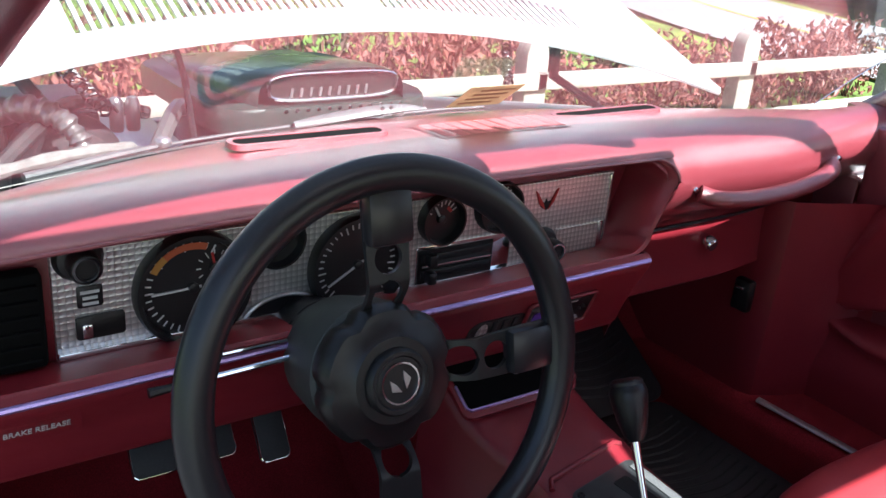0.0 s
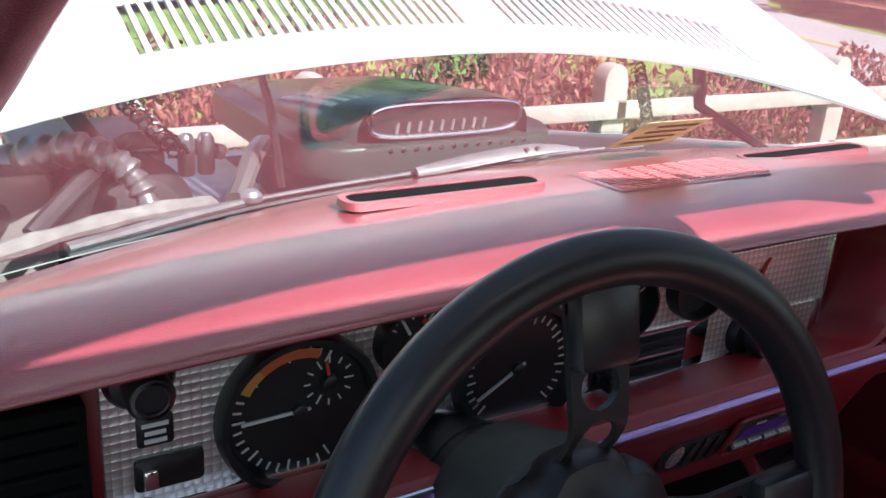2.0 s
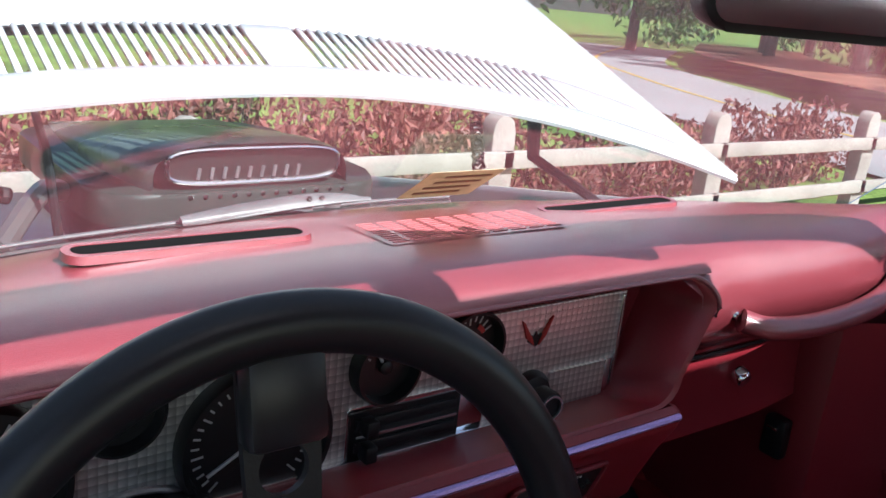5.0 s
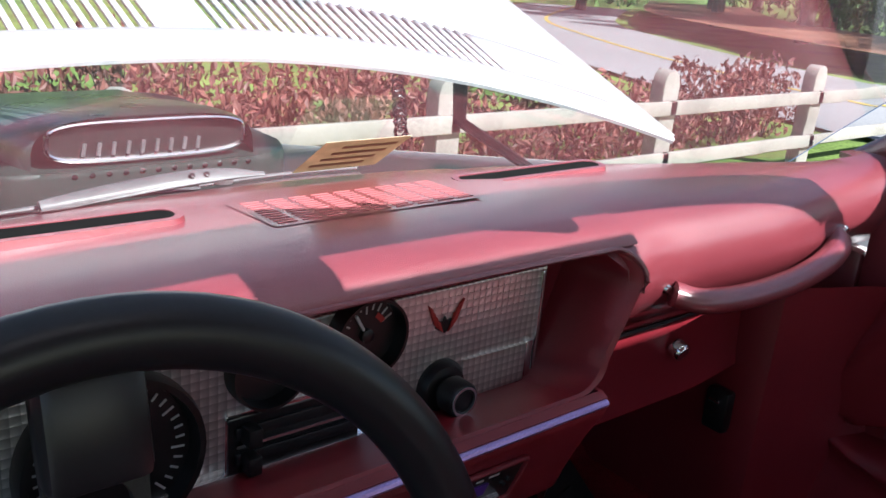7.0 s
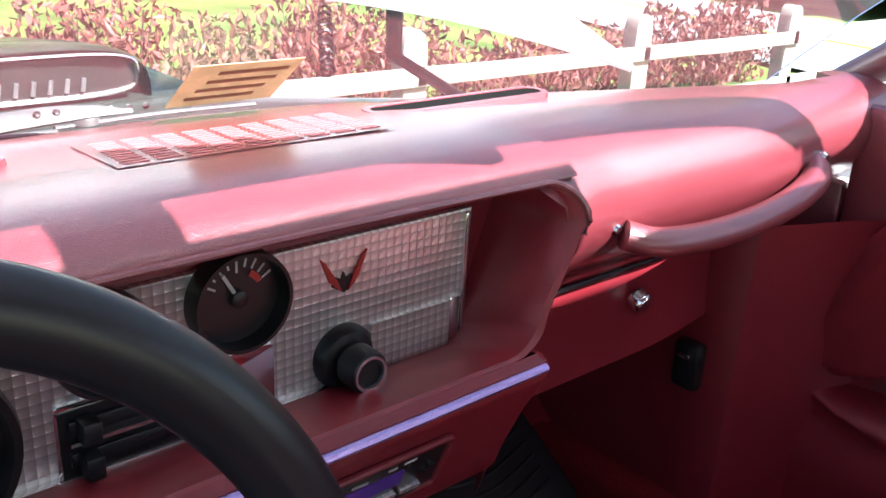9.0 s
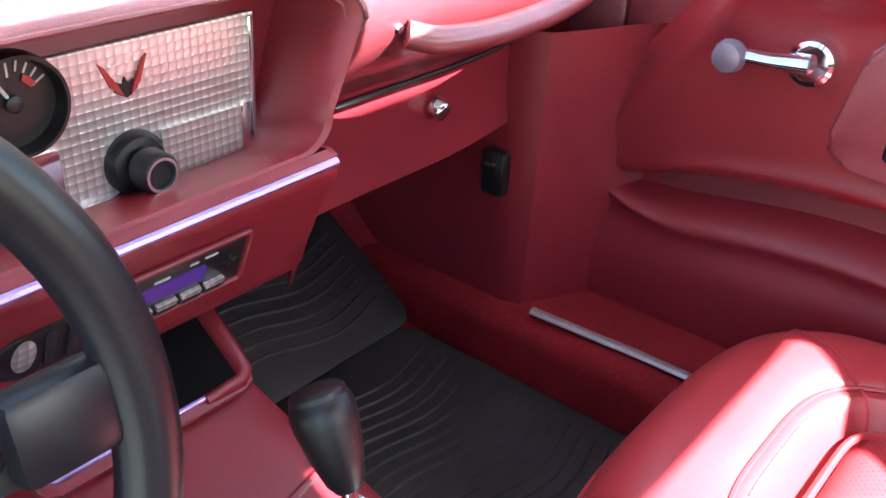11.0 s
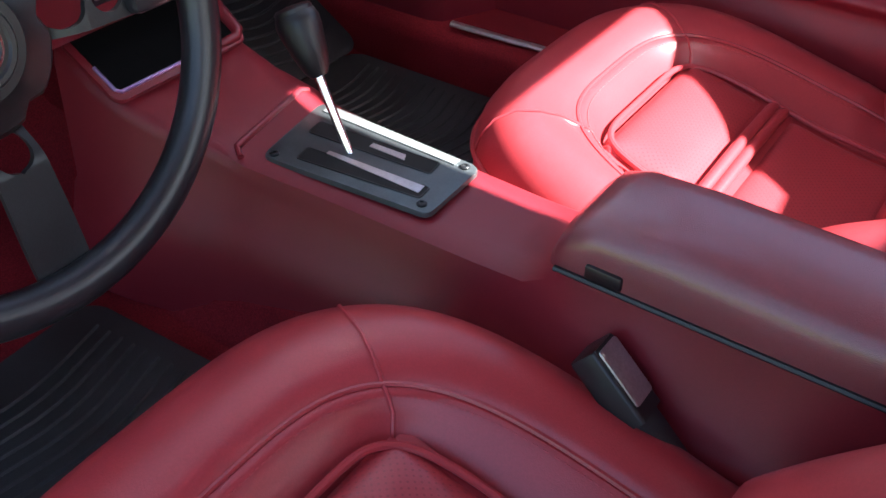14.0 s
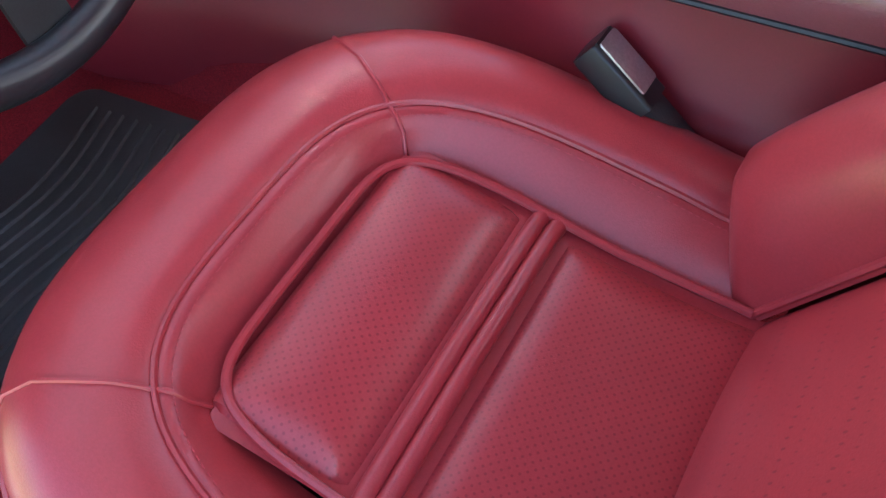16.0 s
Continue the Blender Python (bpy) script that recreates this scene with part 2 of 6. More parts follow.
GRASS_SOIL = material("grass_soil", (0.14, 0.21, 0.05), 0.9, grain=0.4, grain_scale=30, bump=0.6, bump_scale=60, blotch=0.45, blotch_scale=0.8, spec=0.2)
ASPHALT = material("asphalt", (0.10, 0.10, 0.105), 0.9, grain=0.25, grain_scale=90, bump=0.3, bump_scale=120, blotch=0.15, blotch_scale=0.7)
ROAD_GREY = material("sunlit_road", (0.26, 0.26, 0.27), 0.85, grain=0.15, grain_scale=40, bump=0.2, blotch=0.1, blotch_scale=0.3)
YELLOW_LINE = material("road_line", (0.5, 0.36, 0.06), 0.7, grain=0.1, blotch=0.2, blotch_scale=2)
DIRT = material("red_clay", (0.22, 0.09, 0.05), 0.95, grain=0.3, grain_scale=8, bump=0.5, bump_scale=12, blotch=0.25, blotch_scale=0.6)
FENCE_WOOD = material("weathered_fence_wood", (0.31, 0.285, 0.26), 0.85, grain=0.18, grain_scale=60, bump=0.4, bump_scale=90, blotch=0.2, blotch_scale=3)
BARK = material("bark", (0.09, 0.07, 0.055), 0.9, grain=0.3, grain_scale=30, bump=0.6, bump_scale=40, blotch=0.2, blotch_scale=2)
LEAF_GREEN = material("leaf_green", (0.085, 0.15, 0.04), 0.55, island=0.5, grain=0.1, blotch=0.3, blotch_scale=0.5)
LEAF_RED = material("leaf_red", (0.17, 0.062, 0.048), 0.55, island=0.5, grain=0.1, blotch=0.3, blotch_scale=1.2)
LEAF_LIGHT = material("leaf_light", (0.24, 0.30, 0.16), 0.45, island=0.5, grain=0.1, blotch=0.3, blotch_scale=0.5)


ROAD_LINE = spline([(8.0, -14, 0), (9.0, -6, 0), (10.6, 1, 0), (12.3, 6, 0), (14.3, 10.5, 0), (17.5, 16, 0), (22, 22, 0), (32, 30, 0)], 44)


def build_ground():
    ys = [-60, -20, -6, -2, 0.3, 2, 4, 6, 9, 12, 16, 22, 30, 45, 70, 120, 300]
    xs = [-200, -90, -40, -20, -10, -6, -3, 0, 3, 6, 10, 15, 22, 32, 50, 90, 200]
    bm = grid([[(x, y, ground_z(x, y) + (0.05 * math.sin(x * 0.7 + y) if y > 5 else 0)) for x in xs] for y in ys], flip=True)
    obj("ground", bm, GRASS_SOIL, kind="structure", label="sunlit grass sloping away beyond the car")
    bm = grid([[(x, y, 0.012 + ground_z(x, y)) for x in (-8, -3, 0, 3, 8)] for y in (-8, -2, 0.3, 1.5, 2.6)], flip=True)
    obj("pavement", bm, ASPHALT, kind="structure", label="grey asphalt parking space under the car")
    # The road runs past beyond the fence.
    line = ROAD_LINE

    def strip(off0, off1, lift):
        rows = []
        for i, p in enumerate(line):
            d = (line[min(i + 1, len(line) - 1)] - line[max(i - 1, 0)]).normalized()
            s = Vector((-d.y, d.x, 0))
            rows.append([((p + s * o).x, (p + s * o).y, ground_z(0, (p + s * o).y) + lift) for o in (off0, (off0 + off1) / 2, off1)])
        return grid(rows, flip=True)

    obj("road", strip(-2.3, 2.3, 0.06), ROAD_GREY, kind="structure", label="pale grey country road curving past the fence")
    obj("road_marking", strip(-0.06, 0.06, 0.068), YELLOW_LINE, kind="structure", label="faded yellow line along the road")
    obj("bank", strip(-7.5, -3.2, 0.5), DIRT, kind="structure", label="bare red clay bank beyond the road")


build_ground()


def build_fence():
    fy = 4.0
    posts = [(x, fy - 0.012 * (x - 1) ** 2 * 0.0) for x in (-4.2, -1.7, 1.1, 3.1, 5.18, 7.23, 9.4)]
    first = None
    for k, (x, y) in enumerate(posts):
        z0 = ground_z(x, y)
        prof = [(-0.09, 0), (0.09, 0), (0.09, 0.83), (0.07, 0.90), (0.03, 0.93), (-0.03, 0.93), (-0.07, 0.90), (-0.09, 0.83)]
        if first is None:
            t = thing("fence_post", "weathered grey round-topped wooden fence post", "fence post", "posts of the fence")
            part("post_shaft", prism(prof, pose(0, 0.06, 0, 90, 0, 0), 0.12, 0.012), FENCE_WOOD, t)
            t.location = (x, y, z0)
            first = t
        else:
            copy_thing(first, pose(x, y, z0, 0, (k % 3 - 1) * 1.5, 0))
    for k in range(len(posts) - 1):
        (xa, ya), (xb, yb) = posts[k], posts[k + 1]
        for h in (0.26, 0.66):
            za, zb = ground_z(xa, ya) + h, ground_z(xb, yb) + h
            bm = box(-0.5, 0.5, -0.02, 0.02, -0.055, 0.055, 0.008)
            bmesh.ops.transform(bm, matrix=Matrix.Translation(((xa + xb) / 2, ya - 0.085, (za + zb) / 2)) @ Matrix.Diagonal((xb - xa + 0.1, 1, 1, 1)), verts=bm.verts)
            obj("fence_rail", bm, FENCE_WOOD, label="weathered pale wooden rail of the fence", category="fence rail", group="rails of the fence")


build_fence()


def leaves(bm, rng, centre, size, count, leaf, squash=1.0):
    """A cloud of small bent leaves."""
    for _ in range(count):
        d = Vector(rng.normal(size=3))
        d = d.normalized() * (rng.random() ** 0.45)
        c = Vector(centre) + Vector((d.x * size[0], d.y * size[1], d.z * size[2]))
        m = Matrix.Translation(c) @ Euler(rng.random(3) * 6.28).to_matrix().to_4x4()
        s = leaf * (0.6 + 0.8 * rng.random())
        pts = [(-s, 0, 0), (0, -s * 0.45, s * 0.18), (s, 0, 0), (0, s * 0.45, s * 0.18)]
        bm.faces.new([bm.verts.new(m @ Vector(p)) for p in pts])


def build_planting():
    rng = np.random.default_rng(3)
    # Low red-leaved shrubs along the fence.
    k = 0
    for x in np.arange(-4.0, 8.6, 0.5):
        y = 4.9 + 0.4 * rng.random()
        bm = bmesh.new()
        h = 0.34 + 0.16 * rng.random()
        leaves(bm, rng, (0, 0, h), (0.42, 0.35, h), 620, 0.042)
        t = thing("shrub", "low red-leaved shrub growing behind the fence", "shrub", "shrubs behind the fence", (x, y, ground_z(x, y) - 0.05))
        part("foliage", bm, LEAF_RED, t, smooth=False)
        bm = bmesh.new()
        for _ in range(5):
            a = rng.random() * 6.28
            tube([(0, 0, 0), (0.1 * math.cos(a), 0.1 * math.sin(a), h * 0.7), (0.22 * math.cos(a), 0.2 * math.sin(a), h * 1.5)], [0.012, 0.008, 0.003], 5, bm)
        part("stem", bm, BARK, t)
        k += 1
    for x in np.arange(-3.6, 5.4, 0.62):
        y = 6.3 + 0.7 * rng.random()
        bm = bmesh.new()
        h = 0.42 + 0.18 * rng.random()
        leaves(bm, rng, (0, 0, h), (0.48, 0.42, h), 620, 0.045)
        t = thing("shrub", "taller red-leaved shrub in the row behind the fence", "shrub", "shrubs behind the fence", (x, y, ground_z(x, y) - 0.05))
        part("foliage", bm, LEAF_RED, t, smooth=False)
        bm = bmesh.new()
        for _ in range(5):
            a = rng.random() * 6.28
            tube([(0, 0, 0), (0.1 * math.cos(a), 0.1 * math.sin(a), h * 0.7), (0.24 * math.cos(a), 0.22 * math.sin(a), h * 1.6)], [0.012, 0.008, 0.003], 5, bm)
        part("stem", bm, BARK, t)
    # Trees beyond the road.
    spots = [(4, 34), (9, 30), (13, 27), (17, 25), (28.5, 20), (25, 14.5), (29, 16), (31, 22), (25, 9), (28, 5), (20, 32), (29, 27), (-6, 38), (-16, 36), (34, 22), (42, 15), (15, 36)]
    for n, (x, y) in enumerate(spots):
        h = 7 + 4 * rng.random()
        z = ground_z(x, y)
        t = thing("tree", "tall broadleaf tree with a loose green crown beyond the road", "tree", "trees beyond the road", (x, y, z))
        bm = bmesh.new()
        tube([(0, 0, -0.3), (0.1, 0, h * 0.35), (-0.1, 0.1, h * 0.7), (0, 0, h)], [0.24, 0.19, 0.11, 0.03], 9, bm)
        for j in range(7):
            a, zz = rng.random() * 6.28, h * (0.25 + 0.08 * j)
            r = 1.6 + rng.random()
            tube([(0, 0, zz), (r * 0.5 * math.cos(a), r * 0.5 * math.sin(a), zz + 0.4), (r * math.cos(a), r * math.sin(a), zz + 1.0)], [0.07, 0.045, 0.012], 6, bm)
        part("trunk", bm, BARK, t)
        bm = bmesh.new()
        for j in range(16):
            a = rng.random() * 6.28
            r = 2.1 * rng.random() ** 0.5
            leaves(bm, rng, (r * math.cos(a), r * math.sin(a), h * (0.18 + 0.85 * rng.random())), (0.9, 0.9, 0.7), 150, 0.17)
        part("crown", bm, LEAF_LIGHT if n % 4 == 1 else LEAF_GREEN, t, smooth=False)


build_planting()


def build_woods():
    rng = np.random.default_rng(11)
    bm = bmesh.new()
    for k in range(210):
        x = -40 + 130 * rng.random()
        y = 33 + 14 * rng.random() - 0.30 * max(0.0, x - 20)
        leaves(bm, rng, (x, y, ground_z(x, y) + 0.5 + 8.5 * rng.random()), (2.6, 1.6, 1.8), 110, 0.30)
    for k in range(170):
        p = ROAD_LINE[12 + int(31 * rng.random())]
        off = 8.5 + 9 * rng.random()
        x, y = p.x + 0.87 * off, p.y - 0.45 * off
        leaves(bm, rng, (x, y, ground_z(x, y) + 0.6 + 6.5 * rng.random()), (1.7, 1.5, 1.3), 120, 0.20)
    obj("woods", bm, LEAF_GREEN, label="dense green wood filling the far side of the road", category="woods", kind="stuff", smooth=False)
    bm = bmesh.new()
    for k in range(50):
        x = 21 + 26 * rng.random()
        y = 4 + 0.75 * (x - 21) + 4 * rng.random()
        leaves(bm, rng, (x, y, ground_z(x, y) + 0.4 + 3.5 * rng.random()), (1.2, 0.9, 0.8), 120, 0.16)
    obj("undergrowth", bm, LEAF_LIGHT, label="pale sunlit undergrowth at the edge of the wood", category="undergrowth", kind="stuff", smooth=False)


build_woods()


# ---- the car's shell ----
CAR = [0]


def build_shell():
    # Floor pan and tunnel, in red carpet.
    xs = [-0.72, -0.64, -0.6, -0.56, -0.45, -0.3, -0.16, -0.13, -0.11, -0.08, -0.04, 0.0, 0.04, 0.08, 0.12, 0.15, 0.18, 0.3, 0.45, 0.56, 0.6, 0.64, 0.72]
    ys = [-1.3, -0.9, -0.6, -0.3, 0.0, 0.2, 0.4, 0.5, 0.6, 0.7, 0.8, 0.86]

    def fz(x, y):
        z = 0.245
        a = abs(x - 0.02)
        z += 0.16 * (1 - smooth((a - 0.06) / 0.1))
        z += 0.30 * smooth((y - 0.45) / 0.4)
        z += 0.09 * smooth((abs(x) - 0.56) / 0.08)
        return z

    obj("floor", grid([[(x, y, fz(x, y)) for x in xs] for y in ys], flip=True), RED_CARPET, kind="structure", label="red carpet over the floor pan and tunnel")
    # Firewall.
    obj("wall_front", box(-0.78, 0.78, 0.84, 0.87, 0.2, 0.61, 0.005), RED_CARPET, kind="structure", label="carpeted bulkhead behind the dashboard")
    obj("wall_front_shelf", box(-0.78, 0.78, 0.62, 0.87, 0.612, 0.632, 0.004), BLACK_PLASTIC, kind="structure", label="dark bulkhead shelf below the cowl")
    obj("wall_front_top", box(-0.78, 0.78, 0.62, 0.64, 0.633, 0.77, 0.004), BLACK_PLASTIC, kind="structure", label="dark upper bulkhead behind the dashboard")
    # Rear walls, roof and pillars close the cabin behind the camera; the passenger's hatch and rear glass stay open.
    obj("wall_rear", box(-0.76, 0.76, -1.9, -1.86, 0.2, 0.80, 0.01), RED_VINYL, kind="structure", label="red vinyl rear bulkhead")
    # Unseen roof, its edges and the passenger's hatch cut to shape the sun patches.
    obj("ceiling", box(-0.66, 0.26, -1.86, -0.222, 1.305, 1.345, 0.006), RED_VINYL, kind="structure", label="red headlining over the driver and rear")
    front = [(0.2602, -0.222), (0.31, -0.222), (0.345, -0.312), (0.70, -0.312), (0.72, -0.28), (0.83, -0.28), (0.83, -0.66), (0.2602, -0.66)]
    obj("roof_panel", prism(front[::-1], pose(0, 0, 1.305), 0.04), RED_VINYL, kind="structure", label="unseen red-lined roof panel, front edge cut to let sun on the pad")
    # Opening outlined from the wanted sun patch on the passenger seat.
    rear = [(0.29, -0.6602), (0.83, -0.6602), (0.83, -1.86), (0.2602, -1.86), (0.2602, -1.37), (0.435, -1.365), (0.585, -1.345), (0.655, -1.20), (0.73, -1.06), (0.79, -0.93), (0.76, -0.895), (0.29, -0.895)]
    obj("roof_panel", prism(rear[::-1], pose(0, 0, 1.305), 0.04), RED_VINYL, kind="structure", label="unseen red-lined roof panel, opening cut to shape the seat's sun patch")
    # White outer skin over the roof and the passenger side.
    skin = [(-0.67, -0.227), (0.31, -0.227), (0.345, -0.317), (0.70, -0.317), (0.72, -0.285), (0.84, -0.285), (0.84, -0.655), (-0.67, -0.655)]
    obj("roof_skin", prism(skin[::-1], pose(0, 0, 1.347), 0.006), WHITE_PAINT, kind="structure", label="white painted outer skin of the roof")
    obj("roof_skin", box(-0.67, 0.255, -1.88, -0.66, 1.347, 1.353), WHITE_PAINT, kind="structure", label="white painted outer skin of the roof")
    obj("roof_skin", prism(rear[::-1], pose(0.004, 0, 1.347), 0.006), WHITE_PAINT, kind="structure", label="white painted outer skin of the roof")
    obj("door_skin_outer", box(0.802, 0.835, -1.88, 0.60, 0.16, 0.765, 0.012), WHITE_PAINT, kind="structure", label="white painted outer side of the car")
    obj("tail_panel", box(-0.80, 0.80, -1.96, -1.905, 0.16, 0.80, 0.012), WHITE_PAINT, kind="structure", label="white painted tail panel of the car")
    # Added out of view only to shade a short piece of the dash lip.
    obj("shadow_bar", box(-0.088, -0.022, -0.30, -0.07, 1.270, 1.306, 0.012), RED_VINYL, kind="structure", label="unseen bar added to cast the short shadow on the dash lip")
    head = spline([(-0.67, -0.14, 1.273), (-0.57, -0.095, 1.274), (-0.4, -0.062, 1.272), (-0.2, -0.045, 1.266), (0, -0.035, 1.262), (0.2, -0.045, 1.266), (0.4, -0.062, 1.272), (0.57, -0.095, 1.274), (0.67, -0.14, 1.273)], 40)
    obj("roof_header", tube(head, 0.042, 12, flat=0.6), RED_VINYL, kind="structure", label="red-trimmed header over the windshield")
    for s in (-1, 1):
        foot = [(-0.770, 0.40, 0.865), (-0.731, 0.20, 1.0), (-0.705, 0.10, 1.065), (-0.688, 0.0, 1.126)] if s < 0 else [(0.90, 0.37, 0.866), (0.87, 0.22, 0.97), (0.835, 0.05, 1.065), (0.80, -0.06, 1.122)]
        bm = tube(spline(foot + ([(-0.676, -0.06, 1.168), (-0.670, -0.11, 1.22)] if s < 0 else [(0.74, -0.135, 1.185), (0.70, -0.16, 1.24)]) + [(s * 0.67, -0.14, 1.273)], 30), 0.020 if s < 0 else 0.023, 12)
        obj("pillar", bm, RED_VINYL, kind="structure", label="red-trimmed windshield pillar")
        bm = tube(spline([(s * 0.71, -0.165, 1.24), (s * 0.80, -0.30, 1.285), (s * 0.83, -0.6, 1.325), (s * 0.83, -0.9, 1.325), (s * 0.83, -1.8, 1.32)], 10), 0.02, 8)
        if s > 0:
            obj("roof_rail", bm, RED_VINYL, kind="structure", label="red-trimmed roof rail over the door")
        else:
            bm.free()
        obj("pillar_rear", box(s * 0.72 - 0.03, s * 0.72 + 0.03, -1.85, -1.05, 0.8, 1.30, 0.02), RED_VINYL, kind="structure", label="red-trimmed rear pillar")
    obj("wall_side", box(0.775, 0.80, -1.86, 0.28, 0.22, 0.87, 0.01), RED_VINYL, kind="structure", label="outer side of the cabin behind the door trim")
    obj("wall_side", box(0.775, 0.80, 0.2805, 0.62, 0.22, 0.77, 0.01), RED_VINYL, kind="structure", label="outer side of the cabin ahead of the door")


build_shell()


def windshield_base(x):
    return 0.525 - 0.28 * x * x


def build_windshield():
    rows = []
    for i in range(9):
        v = i / 8
        row = []
        for j in range(25):
            u = -1 + 2 * j / 24
            xb, xt = 0.74 * u, 0.69 * u
            yb = windshield_base(xb) + 0.03
            yt = -0.03 - 0.28 * xt * xt
            bow = 0.03 * math.sin(math.pi * v)
            row.append((lerp(xb, xt, v), lerp(yb, yt, v) + bow, lerp(0.868, 1.255, v) + 0.5 * bow))
        rows.append(row)
    bm = grid(rows)
    ob = obj("window_1", bm, WINDSHIELD, kind="structure", label="raked curved windshield reflecting the red dashboard")
    mod = ob.modifiers.new("thickness", "SOLIDIFY")
    mod.thickness, mod.use_rim = 0.005, False
    ob.visible_shadow = False


build_windshield()


# ---- dashboard ----
def engine_turned():
    m = ALUMINIUM
    nt = m.node_tree
    b = nt.nodes["Principled BSDF"]
    tex = nt.nodes.new("ShaderNodeTexCoord")
    sep = nt.nodes.new("ShaderNodeSeparateXYZ")
    nt.links.new(tex.outputs["Object"], sep.inputs[0])

    def mth(op, a, bb=None):
        n = nt.nodes.new("ShaderNodeMath")
        n.operation = op
        for i, v in enumerate((a, bb)):
            if v is None:
                continue
            if isinstance(v, (int, float)):
                n.inputs[i].default_value = v
            else:
                nt.links.new(v, n.inputs[i])
        return n.outputs[0]

    step = 0.0072
    fx = mth("FRACT", mth("DIVIDE", sep.outputs[0], step))
    fz = mth("FRACT", mth("DIVIDE", sep.outputs[2], step))
    dx, dz = mth("SUBTRACT", fx, 0.15), mth("SUBTRACT", fz, 0.15)
    h = mth("SQRT", mth("ADD", mth("MULTIPLY", dx, dx), mth("MULTIPLY", dz, dz)))
    bump = nt.nodes.new("ShaderNodeBump")
    bump.inputs["Strength"].default_value, bump.inputs["Distance"].default_value = 0.9, 0.0022
    nt.links.new(h, bump.inputs["Height"])
    nt.links.new(bump.outputs[0], b.inputs["Normal"])
    # Relief shading put into the colour too: each cell darkens away from its bright point.
    cell_shade = nt.nodes.new("ShaderNodeMapRange")
    cell_shade.inputs[1].default_value, cell_shade.inputs[2].default_value = 0.1, 1.0
    cell_shade.inputs[3].default_value, cell_shade.inputs[4].default_value = 1.0, 0.55
    nt.links.new(h, cell_shade.inputs[0])
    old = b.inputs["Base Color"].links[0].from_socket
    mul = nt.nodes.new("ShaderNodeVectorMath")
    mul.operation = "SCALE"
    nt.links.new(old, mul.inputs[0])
    nt.links.new(cell_shade.outputs[0], mul.inputs["Scale"])
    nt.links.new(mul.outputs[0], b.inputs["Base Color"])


engine_turned()
AMBER = material("amber_paint", (0.42, 0.20, 0.04), 0.5, grain=0.03)
ORANGE = material("orange_paint", (0.40, 0.085, 0.03), 0.5, grain=0.03)
REDLINE = material("redline_paint", (0.42, 0.035, 0.03), 0.5, grain=0.03)
MARK_WHITE = material("marking_white", (0.50, 0.50, 0.49), 0.5, grain=0.03)
# Near-black for the shade inside openings, and for the black air outlet.
SHADE_BLACK = material("slot_shade_black", (0.004, 0.004, 0.004), 0.9, grain=0.1, spec=0.1)
# Paler red that paints the light on the grille's slot edges.
GRILLE_LIT_EDGE = material("grille_lit_edge", (0.33, 0.11, 0.115), 0.35, grain=0.1)
RADIO_GLOW = material("radio_display", (0.10, 0.04, 0.30), 0.2, grain=0.05)


def pad_lift(x):
    return 0.016 * (1 - min(1.0, ((x + 0.05) / 0.62) ** 2))


def pod_edge_x(z):
    """The right-hand edge of the instrument pod at a height."""
    return curve((0.70, 0.745, 0.78, 0.86, 0.885, 0.90), (0.15, 0.158, 0.178, 0.197, 0.193, 0.17), z)


